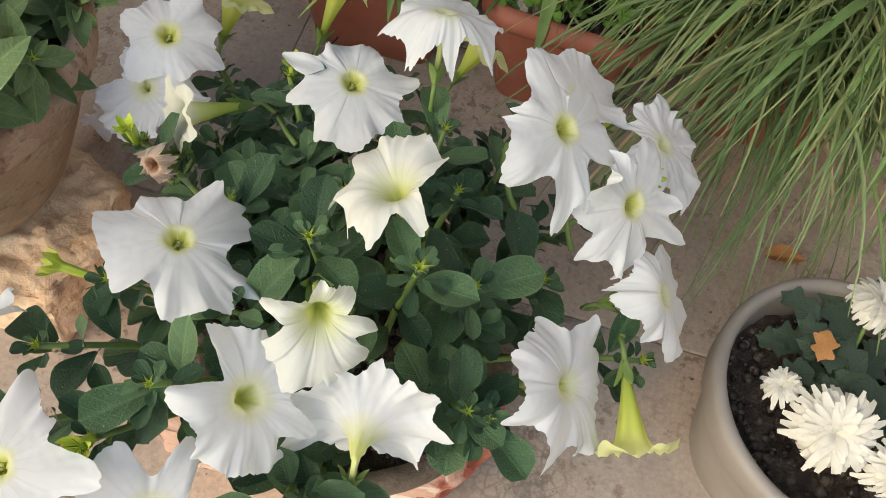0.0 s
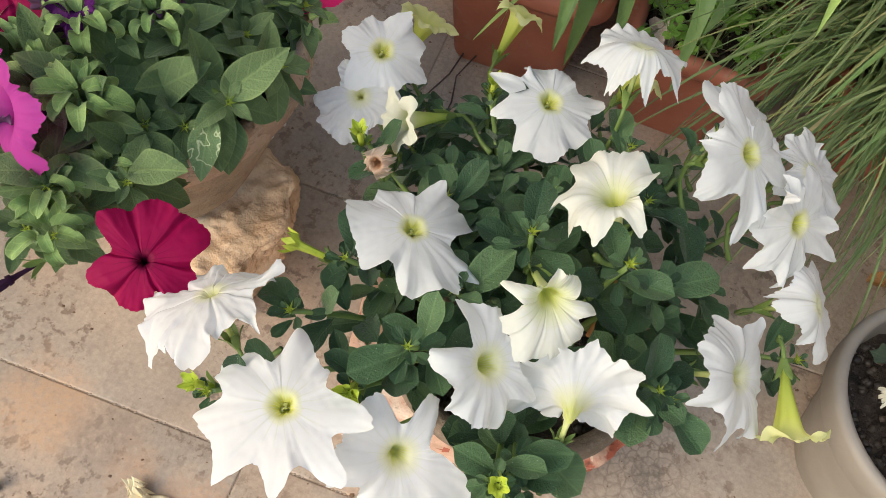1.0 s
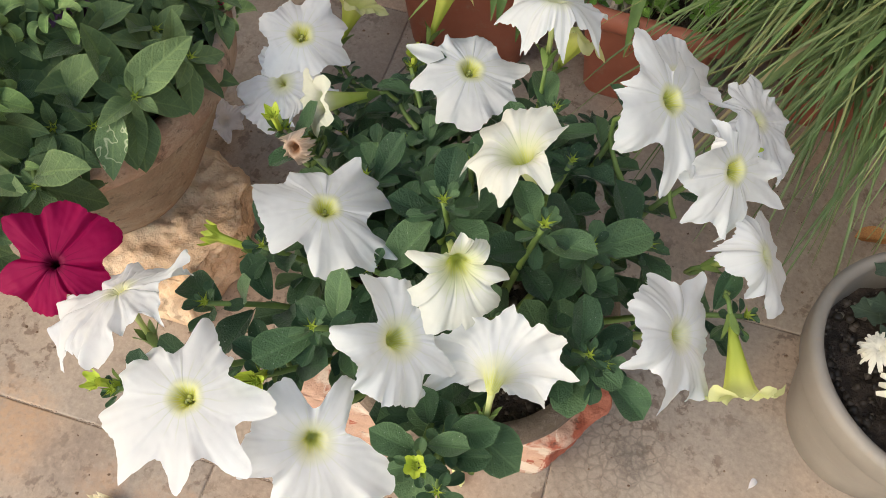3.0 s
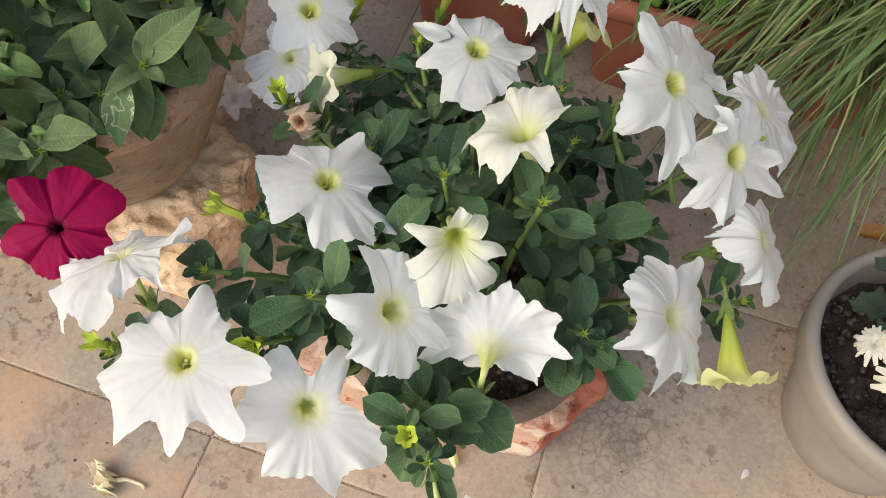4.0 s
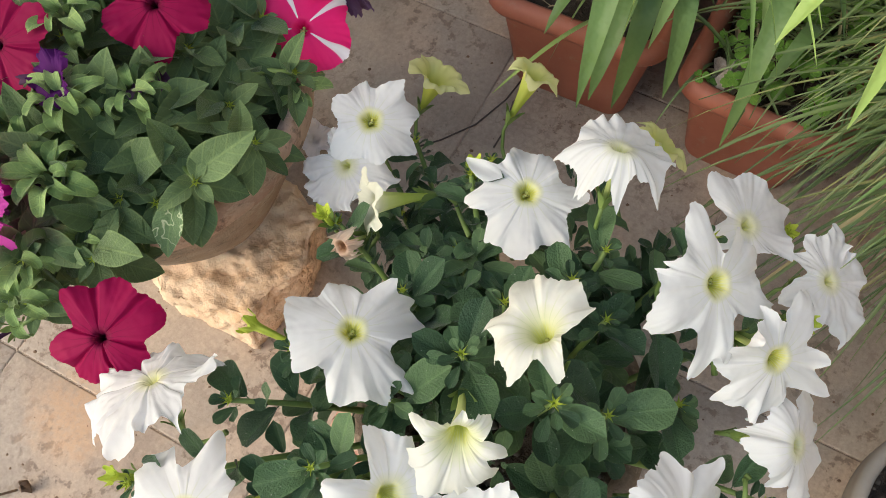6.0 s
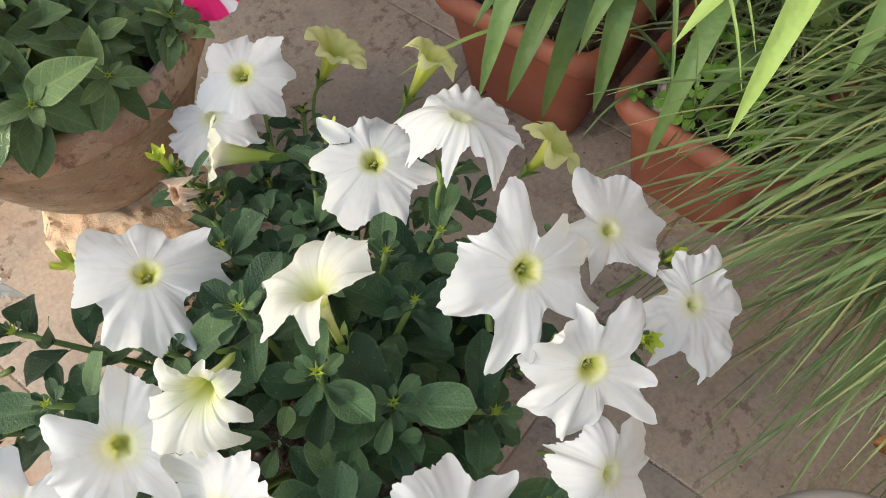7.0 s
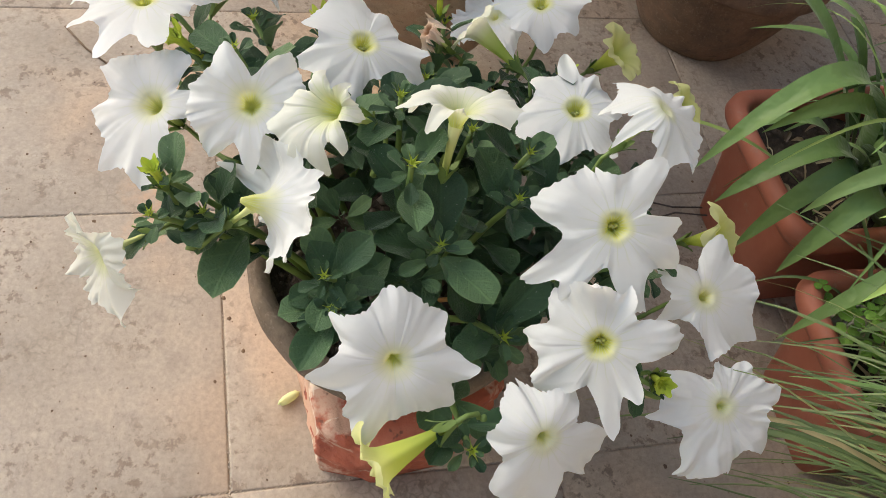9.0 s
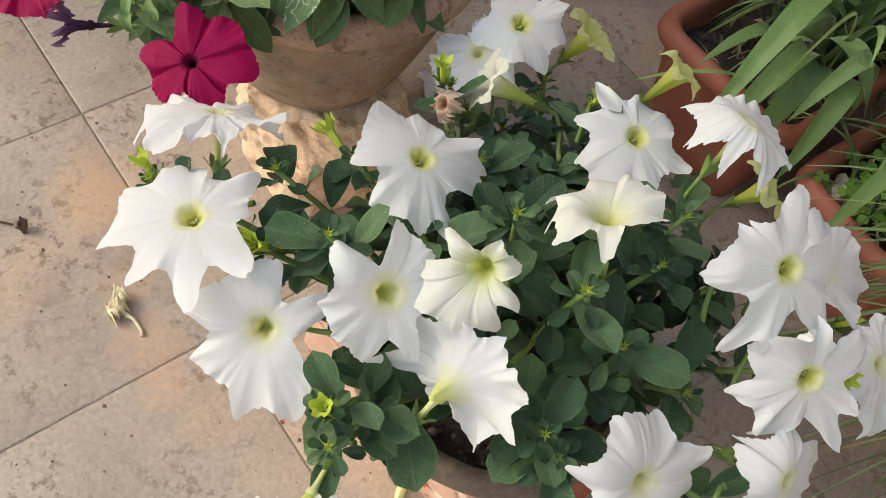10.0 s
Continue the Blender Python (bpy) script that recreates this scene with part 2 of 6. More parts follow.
def cement_material():
    n = Nodes("cement")
    rnd = object_random(n)
    shift = n.add("ShaderNodeVectorMath")
    shift.operation = "ADD"
    comb = n.add("ShaderNodeCombineXYZ")
    scale = n.add("ShaderNodeMath")
    scale.operation = "MULTIPLY"
    scale.inputs[1].default_value = 40.0
    n.link(rnd, scale.inputs[0])
    for k in ("X", "Y"):
        n.link(scale.outputs[0], comb.inputs[k])
    n.link(n.coords, shift.inputs[0])
    n.link(comb.outputs[0], shift.inputs[1])
    at = shift.outputs[0]
    col = n.ramp(n.noise(7, 5, 0.6, at), (0.30, (0.345, 0.286, 0.230)), (0.55, (0.43, 0.362, 0.295)), (0.75, (0.49, 0.408, 0.322)))
    # rusty blush patches
    col = n.mix(n.ramp(n.noise(5.0, 3, 0.5, at), (0.50, (0, 0, 0)), (0.68, (0.6, 0.6, 0.6))), col, (0.54, 0.385, 0.265))
    col = n.mix(n.ramp(n.noise(26, 4, 0.7, at), (0.52, (0, 0, 0)), (0.70, (0.5, 0.5, 0.5))), col, (0.30, 0.245, 0.20))
    # dark lichen stains
    stain = n.mix(1.0, n.ramp(n.noise(9, 2, 0.5, at), (0.44, (0, 0, 0)), (0.58, (1, 1, 1))), n.ramp(n.noise(70, 4, 0.68, at), (0.53, (0, 0, 0)), (0.60, (0.85, 0.85, 0.85))), "MULTIPLY")
    col = n.mix(stain, col, (0.22, 0.165, 0.125))
    drops = n.mix(1.0, n.ramp(n.noise(6, 2, 0.5, at), (0.42, (0, 0, 0)), (0.58, (1, 1, 1))), n.ramp(n.noise(150, 1, 0.4, at), (0.66, (0, 0, 0)), (0.74, (0.35, 0.35, 0.35))), "MULTIPLY")
    col = n.mix(drops, col, (0.17, 0.125, 0.095))
    col = n.mix(1.0, col, n.ramp(n.noise(190, 5, 0.7, at), (0.3, (0.80, 0.80, 0.80)), (0.7, (1.12, 1.12, 1.12))), "MULTIPLY")
    # crackled lichen in patches
    cells = n.add("ShaderNodeTexVoronoi", Scale=95.0)
    cells.feature = "DISTANCE_TO_EDGE"
    wob = n.add("ShaderNodeVectorMath")
    wob.operation = "ADD"
    n.link(at, wob.inputs[0])
    jitter = n.add("ShaderNodeTexNoise", Scale=60.0, Detail=2.0)
    n.link(at, jitter.inputs["Vector"])
    small = n.add("ShaderNodeVectorMath")
    small.operation = "SCALE"
    small.inputs["Scale"].default_value = 0.012
    n.link(jitter.outputs["Color"], small.inputs[0])
    n.link(small.outputs[0], wob.inputs[1])
    n.link(wob.outputs[0], cells.inputs["Vector"])
    crack = n.ramp(cells.outputs["Distance"], (0.02, (0.40, 0.40, 0.40)), (0.13, (0, 0, 0)))
    patch = n.ramp(n.noise(4.2, 3, 0.6, at), (0.54, (0, 0, 0)), (0.64, (1, 1, 1)))
    patch = n.mix(1.0, patch, n.ramp(n.noise(38, 3, 0.6, at), (0.42, (0, 0, 0)), (0.58, (1, 1, 1))), "MULTIPLY")
    col = n.mix(n.mix(1.0, crack, patch, "MULTIPLY"), col, (0.20, 0.165, 0.13))
    # rust on the open floor, an old damp stain, and a patch of black lichen beside the brick
    place = n.add("ShaderNodeNewGeometry").outputs["Position"]
    for x, y, r, tint, most in ((-0.400, 0.205, 0.060, (0.56, 0.37, 0.23), 0.75), (-0.236, 0.130, 0.042, (0.55, 0.36, 0.23), 0.70), (-0.304, 0.155, 0.034, (0.55, 0.36, 0.23), 0.55), (-0.190, 0.110, 0.030, (0.55, 0.36, 0.23), 0.6),
                                (-0.332, 0.178, 0.045, (0.27, 0.215, 0.175), 0.60), (-0.300, 0.085, 0.050, (0.28, 0.225, 0.185), 0.50), (-0.345, 0.100, 0.035, (0.28, 0.225, 0.185), 0.50), (0.200, 0.212, 0.028, (0.13, 0.115, 0.100), 0.70)):
        off = n.add("ShaderNodeVectorMath")
        off.operation = "DISTANCE"
        n.link(place, off.inputs[0])
        off.inputs[1].default_value = (x, y, 0)
        ragged = n.calc("ADD", n.calc("DIVIDE", off.outputs["Value"], r), n.calc("MULTIPLY", n.calc("SUBTRACT", n.noise(1.5 / r, 5, 0.7, place), 0.5), 1.8))
        blot = n.ramp(ragged, (0.35, (most, most, most)), (1.0, (0, 0, 0)))
        col = n.mix(n.mix(1.0, blot, n.ramp(n.noise(130, 4, 0.7, place), (0.36, (0.25, 0.25, 0.25)), (0.56, (1, 1, 1))), "MULTIPLY"), col, tint)
    near = n.add("ShaderNodeVectorMath")
    near.operation = "DISTANCE"
    n.link(place, near.inputs[0])
    near.inputs[1].default_value = (0.185, 0.225, 0)
    spread = n.ramp(n.calc("ADD", near.outputs["Value"], n.calc("MULTIPLY", n.noise(22, 4, 0.6, place), 0.05)), (0.06, (1, 1, 1)), (0.115, (0, 0, 0)))
    col = n.mix(n.mix(1.0, crack, spread, "MULTIPLY"), col, (0.13, 0.11, 0.09))
    # grit
    col = n.mix(n.ramp(n.noise(420, 2, 0.6, at), (0.62, (0, 0, 0)), (0.72, (0.35, 0.35, 0.35))), col, (0.20, 0.16, 0.13))
    n.bump(n.mix(0.4, n.noise(160, 5, 0.65, at), n.noise(18, 3, 0.5, at)), 0.35, 0.0015)
    return n.done(col, n.ramp(n.noise(30, 3, 0.5, at), (0.3, (0.55, 0.55, 0.55)), (0.7, (0.8, 0.8, 0.8))))


M_CEMENT = cement_material()
n_ = Nodes("joint_mortar")
n_.bump(n_.noise(300, 4), 0.5, 0.001)
M_JOINT = n_.done(n_.ramp(n_.noise(90, 4), (0.3, (0.36, 0.29, 0.23)), (0.7, (0.48, 0.395, 0.315))), 0.85)


def clay_material(name, a, b, c, moss=0.5, flake=None):
    n = Nodes(name)
    col = n.ramp(n.noise(14, 6, 0.7), (0.32, a), (0.50, b), (0.66, c))
    if flake:
        chips = n.ramp(n.noise(34, 5, 0.7), (0.47, (0, 0, 0)), (0.53, (0.85, 0.85, 0.85)))
        col = n.mix(chips, col, flake)
    col = n.mix(n.ramp(n.noise(5, 4, 0.7), (0.48, (0, 0, 0)), (0.66, (moss, moss, moss))), col, (0.11, 0.085, 0.06))
    col = n.mix(n.ramp(n.noise(75, 5, 0.7), (0.56, (0, 0, 0)), (0.66, (0.65, 0.65, 0.65))), col, (0.12, 0.086, 0.062))
    col = n.mix(n.ramp(n.noise(210, 4, 0.7), (0.55, (0, 0, 0)), (0.68, (0.25, 0.25, 0.25))), col, (0.52, 0.42, 0.33))
    n.bump(n.mix(0.45, n.noise(170, 6, 0.75), n.noise(38, 5, 0.7)), 1.0, 0.005)
    return n.done(col, 0.85)


M_CLAY = clay_material("old_clay", (0.27, 0.200, 0.145), (0.45, 0.345, 0.245), (0.56, 0.45, 0.34), 0.40, (0.42, 0.30, 0.21))
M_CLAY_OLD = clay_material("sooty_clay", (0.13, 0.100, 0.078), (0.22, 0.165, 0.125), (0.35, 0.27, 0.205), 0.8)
M_CLAY_RIM = clay_material("flaking_clay", (0.40, 0.255, 0.18), (0.56, 0.365, 0.265), (0.63, 0.44, 0.33), 0.3, (0.66, 0.48, 0.36))
M_CLAY_DARK = clay_material("dark_clay", (0.14, 0.09, 0.062), (0.24, 0.15, 0.10), (0.33, 0.20, 0.13), 0.6)


def rock_material():
    n = Nodes("sandstone")
    col = n.ramp(n.noise(11, 6, 0.65), (0.28, (0.58, 0.37, 0.21)), (0.48, (0.74, 0.53, 0.35)), (0.7, (0.80, 0.64, 0.46)))
    col = n.mix(n.ramp(n.noise(55, 4, 0.7), (0.56, (0, 0, 0)), (0.66, (0.5, 0.5, 0.5))), col, (0.36, 0.22, 0.13))
    col = n.mix(n.ramp(n.noise(140, 4, 0.7), (0.54, (0, 0, 0)), (0.62, (0.5, 0.5, 0.5))), col, (0.80, 0.66, 0.48))
    n.bump(n.mix(0.5, n.noise(70, 6, 0.7), n.noise(260, 4)), 0.7, 0.004)
    return n.done(col, 0.9)


M_ROCK = rock_material()


def brick_material(name, a, b, c, coat):
    n = Nodes(name)
    col = n.ramp(n.noise(24, 5), (0.3, a), (0.55, b), (0.75, c))
    col = n.mix(n.ramp(n.noise(16, 5, 0.65), (0.54, (0, 0, 0)), (0.60, (0.85, 0.85, 0.85))), col, coat)
    col = n.mix(n.ramp(n.noise(60, 3, 0.7), (0.62, (0, 0, 0)), (0.68, (0.7, 0.7, 0.7))), col, (0.12, 0.06, 0.045))
    n.bump(n.mix(0.5, n.noise(70, 6, 0.7), n.noise(240, 4)), 0.8, 0.003)
    return n.done(col, 0.9)


M_BRICK = brick_material("limewashed_brick", (0.50, 0.29, 0.20), (0.60, 0.39, 0.29), (0.66, 0.47, 0.37), (0.70, 0.60, 0.50))
M_BRICK_CORE = brick_material("broken_brick_core", (0.30, 0.075, 0.045), (0.43, 0.125, 0.075), (0.50, 0.20, 0.13), (0.60, 0.42, 0.33))


def plastic_material(name, a, b, rough=0.45):
    n = Nodes(name)
    col = n.ramp(n.noise(16, 4), (0.3, a), (0.7, b))
    col = n.mix(n.ramp(n.noise(70, 4, 0.7), (0.58, (0, 0, 0)), (0.72, (0.35, 0.35, 0.35))), col, (0.30, 0.22, 0.16))
    n.bump(n.noise(400, 3), 0.1, 0.0008)
    return n.done(col, rough)


M_TROUGH = plastic_material("terracotta_plastic", (0.285, 0.088, 0.050), (0.36, 0.125, 0.078), 0.65)
M_TUB = plastic_material("grey_plastic", (0.215, 0.194, 0.168), (0.285, 0.258, 0.225), 0.55)


def soil_material():
    n = Nodes("soil")
    col = n.ramp(n.noise(60, 6, 0.7), (0.3, (0.018, 0.013, 0.010)), (0.55, (0.06, 0.043, 0.031)), (0.75, (0.17, 0.13, 0.10)))
    n.bump(n.noise(120, 5, 0.7), 1.0, 0.006)
    return n.done(col, 0.95)


M_SOIL = soil_material()
n_ = Nodes("dry_brown")
M_DRY = n_.done(n_.ramp(n_.noise(60, 4), (0.3, (0.10, 0.06, 0.04)), (0.7, (0.22, 0.14, 0.08))), 0.8)
n_ = Nodes("dry_straw")
M_STRAW = n_.done(n_.ramp(n_.noise(60, 4), (0.3, (0.58, 0.48, 0.29)), (0.7, (0.76, 0.69, 0.48))), 0.8)
n_ = Nodes("orange_leaf")
M_ORANGE = n_.done(n_.ramp(n_.noise(30, 4), (0.3, (0.30, 0.12, 0.04)), (0.7, (0.50, 0.26, 0.08))), 0.7)
n_ = Nodes("grey_petal")
M_FALLEN = n_.done(n_.ramp(n_.noise(30, 4), (0.3, (0.74, 0.72, 0.73)), (0.7, (0.86, 0.85, 0.86))), 0.7, 0.2)
n_ = Nodes("mum_petal")
M_MUM = n_.done(n_.ramp(n_.noise(50, 3), (0.3, (0.66, 0.64, 0.53)), (0.7, (0.76, 0.745, 0.67))), 0.6, 0.25)
n_ = Nodes("dark_wire")
M_WIRE = n_.done(n_.ramp(n_.noise(90, 3), (0.3, (0.05, 0.04, 0.035)), (0.7, (0.10, 0.08, 0.07))), 0.7)

n_ = Nodes("lime_plaster")
n_.bump(n_.noise(40, 6), 0.4, 0.004)
M_PLASTER = n_.done(n_.mix(n_.ramp(n_.noise(1.2, 5), (0.4, (0, 0, 0)), (0.7, (0.5, 0.5, 0.5))), n_.ramp(n_.noise(3, 5), (0.3, (0.40, 0.35, 0.29)), (0.7, (0.50, 0.44, 0.37))), (0.30, 0.25, 0.20)), 0.9)
M_STRAWS = blade_material("dry_straws", ((0.0, (0.10, 0.07, 0.045)), (0.5, (0.24, 0.17, 0.10)), (1.0, (0.46, 0.38, 0.24))))
n_ = Nodes("dried_clod")
n_.bump(n_.noise(150, 5), 0.8, 0.004)
M_CLOD = n_.done(n_.ramp(n_.noise(80, 5), (0.3, (0.26, 0.22, 0.18)), (0.7, (0.48, 0.42, 0.36))), 0.9)
M_CRUMBS = blade_material("soil_crumbs", ((0.0, (0.02, 0.015, 0.011)), (0.5, (0.060, 0.045, 0.034)), (0.90, (0.11, 0.085, 0.066)), (1.0, (0.22, 0.18, 0.14))))


# ---- ground: cement cast in one-foot panels with cord-pressed joints ----
SIDE = 0.305
CORNER = Vector((-0.196, 0.183, 0.0))
TURN_FLOOR = math.atan2(-0.235, 0.97)
ground = mesh_of("ground", [(-60, -60, -0.0018), (60, -60, -0.0018), (60, 60, -0.0018), (-60, 60, -0.0018)], [(0, 1, 2, 3)], False)
ground = tagged(put("ground", ground, M_JOINT), "brown cement bed under the floor panels", kind="structure")


def panel_mesh():
    """A cast panel with eased, slightly ragged edges."""
    h, steps = SIDE / 2 - 0.0006, 14
    verts, faces = [], []
    grid = [-h + 2 * h * i / steps for i in range(steps + 1)]
    for j, y in enumerate(grid):
        for i, x in enumerate(grid):
            edge = i in (0, steps) or j in (0, steps)
            verts.append((x, y, -0.0005 if edge else 0.0004 * noise.noise((x * 9, y * 9, 3.1))))
    # a narrow rounded shoulder inside the edge
    e = h - 0.0022
    for j in range(steps + 1):
        for i in range(steps + 1):
            x, y, z = verts[j * (steps + 1) + i]
            if i == 1: x = -e
            if i == steps - 1: x = e
            if j == 1: y = -e
            if j == steps - 1: y = e
            verts[j * (steps + 1) + i] = (x, y, z)
    w = steps + 1
    faces = [(j * w + i, j * w + i + 1, (j + 1) * w + i + 1, (j + 1) * w + i) for j in range(steps) for i in range(steps)]
    rim = [i for i in range(w)] + [j * w + steps for j in range(1, w)] + [steps * w + i for i in range(steps - 1, -1, -1)] + [j * w for j in range(steps - 1, 0, -1)]
    base = len(verts)
    for k in rim:
        x, y, _ = verts[k]
        verts.append((x, y, -0.012))
    n = len(rim)
    faces += [(rim[k], base + k, base + (k + 1) % n, rim[(k + 1) % n]) for k in range(n)]
    return mesh_of("slab", verts, faces)


floor_turn = Matrix.Rotation(TURN_FLOOR, 4, "Z")
panel = panel_mesh()
for gi in range(-5, 6):
    for gj in range(-4, 8):
        at = Matrix.Translation(CORNER) @ floor_turn @ Matrix.Translation(((gi + 0.5) * SIDE, (gj + 0.5) * SIDE, 0)) @ Matrix.Rotation(math.pi / 2 * rng.randrange(4), 4, "Z")
        put("slab", panel, M_CEMENT, at, ground)


def cord_imprint():
    """Slanted beads pressed along the joints round the first panels."""
    pieces = []
    for axis in (0, 1):
        for line in range(-1, 3):
            for k in range(-75 if axis == 0 else -66, 180 if axis == 0 else 115):
                s = k * 0.0044
                p = (s, line * SIDE) if axis == 0 else (line * SIDE, s)
                a = radians(38) + (0 if axis == 0 else math.pi / 2) + rng.uniform(-0.15, 0.15)
                c, d = math.cos(a), math.sin(a)
                l, wd, top = 0.0030 * rng.uniform(0.8, 1.1), 0.0011, -0.0005 * rng.uniform(-0.2, 2.0)
                rim = [(l, 0), (l * 0.6, wd), (-l * 0.6, wd), (-l, 0), (-l * 0.6, -wd), (l * 0.6, -wd)]
                vs = [(p[0] + u * c - v * d, p[1] + u * d + v * c, -0.0028) for u, v in rim]
                vs += [(p[0] + (u * c - v * d) * 0.55, p[1] + (u * d + v * c) * 0.55, top) for u, v in rim]
                fs = [(i, (i + 1) % 6, 6 + (i + 1) % 6, 6 + i) for i in range(6)] + [(6, 7, 8, 9, 10, 11)]
                pieces.append((vs, fs))
    v, f = joined(pieces)
    return mesh_of("cord_joint", v, f)


tagged(put("cord_joint", cord_imprint(), M_JOINT, Matrix.Translation(CORNER) @ floor_turn, ground), "cord-pressed joint between cement panels", kind="stuff")


def grit():
    """Crumbs of soil and dry bits lying about."""
    pieces = []
    for _ in range(700):
        x, y = rng.uniform(-0.75, 0.5), rng.uniform(-0.12, 0.75)
        s = 0.0007 + 0.0016 * rng.random() ** 4
        a = rng.random() * 6
        vs = [(x + s * rng.uniform(0.7, 1.6) * math.cos(a + k * 1.257), y + s * rng.uniform(0.6, 1.3) * math.sin(a + k * 1.257), 0.0002) for k in range(5)] + [(x, y, s * 0.9)]
        pieces.append((vs, [(k, (k + 1) % 5, 5) for k in range(5)]))
    v, f = joined(pieces)
    return mesh_of("floor_crumbs", v, f)


tagged(put("floor_crumbs", grit(), M_DRY), "dark crumbs of soil on the cement floor", "debris", kind="stuff")


# ---- pots, troughs and stones ----
def stone(name, low, high, z1, material, label, seed, rough=0.006, cat="stone", bevel=0.008, core=None):
    """A rough block between a lower and an upper outline."""
    bm = bmesh.new()
    a = [bm.verts.new((x, y, 0.0)) for x, y in low]
    b = [bm.verts.new((x, y, z)) for (x, y), z in zip(high, z1)]
    n = len(a)
    bm.faces.new(a[::-1]), bm.faces.new(b)
    for k in range(n):
        bm.faces.new((a[k], a[(k + 1) % n], b[(k + 1) % n], b[k]))
    bmesh.ops.bevel(bm, geom=[e for e in bm.edges if max(v.co.z for v in e.verts) > 0.01], offset=bevel, segments=2, affect="EDGES", profile=0.6)
    bmesh.ops.triangulate(bm, faces=bm.faces[:])
    for _ in range(5):
        long = [e for e in bm.edges if e.calc_length() > 0.0055]
        if long:
            bmesh.ops.subdivide_edges(bm, edges=long, cuts=1)
            bmesh.ops.triangulate(bm, faces=[f for f in bm.faces if len(f.verts) > 3])
    bm.normal_update()
    for v in bm.verts:
        if v.co.z < 0.001:
            continue
        k = noise.fractal(v.co * 40 + Vector((seed, 0, 0)), 0.8, 2.0, 5) * rough + noise.noise(v.co * 120 + Vector((seed, 5, 0))) * rough * 0.3
        v.co += v.normal * k
        v.co.z = max(v.co.z, 0.0015)
    bm.normal_update()
    if core is not None:
        for f in bm.faces:
            c = f.calc_center_median()
            if f.normal.x + 0.5 * noise.noise(c * 45) + 2.2 * max(0.0, 0.03 - c.z) * (c.x > 0.03) + 14.0 * max(0.0, c.x - 0.072) > 0.30:
                f.material_index = 1
    me = from_bm(name, bm)
    me.materials.append(material)
    if core is not None:
        me.materials.append(core)
    return tagged(put(name, me, material), label, cat)


stone("sandstone_block", [(-0.203, 0.455), (-0.204, 0.395), (-0.239, 0.319), (-0.330, 0.340), (-0.40, 0.40), (-0.40, 0.47), (-0.32, 0.52)],
      [(-0.193, 0.448), (-0.190, 0.390), (-0.233, 0.328), (-0.318, 0.326), (-0.390, 0.392), (-0.40, 0.46), (-0.32, 0.51)],
      (0.104, 0.098, 0.088, 0.090, 0.100, 0.100, 0.100), M_ROCK, "rough tan sandstone block under the clay pot", 3, 0.0075)
stone("broken_brick", [(-0.120, 0.217), (0.108, 0.191), (0.134, 0.234), (0.142, 0.300), (0.122, 0.350), (-0.100, 0.372)],
      [(-0.118, 0.214), (0.109, 0.181), (0.157, 0.219), (0.156, 0.272), (0.122, 0.345), (-0.100, 0.368)],
      (0.122, 0.122, 0.121, 0.121, 0.122, 0.122), M_BRICK, "limewashed brick, broken red at one end, under the pot", 9, 0.0035, "brick", 0.0035, M_BRICK_CORE)


def clay_pot(name, x, y, z0, foot, neck, rim, height, band, materials, label, seed, soil_drop=0.02):
    """A thrown pot with a thick rolled rim, and its soil."""
    thing = root(name, x, y, z0, label, "pot", "clay pots")
    at = Matrix.Translation((x, y, z0))
    hb = height - band
    body = [(0.0, 0.0), (foot * 0.96, 0.0), (foot, 0.004)]
    for k in range(1, 9):
        s = k / 8
        body.append((foot + (neck - foot) * (s ** 0.8), 0.004 + (hb - 0.004) * s))
    v, f = lathe(body, 72, 0.02, seed)
    put("body", mesh_of("pot_body", v, f), materials[0], at, thing)
    t = 0.014
    ring = [(neck - 0.001, hb - 0.001), (rim - 0.002, hb + 0.001), (rim, hb + 0.005), (rim + 0.001, height - 0.006), (rim - 0.003, height - 0.001), (rim - t * 0.5, height), (rim - t, height - 0.003), (rim - t - 0.002, height - 0.012), (rim - t - 0.004, height - 0.05)]
    v, f = lathe(ring, 96, 0.022, seed + 2)
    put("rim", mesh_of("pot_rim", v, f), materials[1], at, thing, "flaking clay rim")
    soil_disc(x, y, z0 + height - soil_drop, rim - t - 0.001, "dark moist potting soil in the clay pot", seed)
    return thing


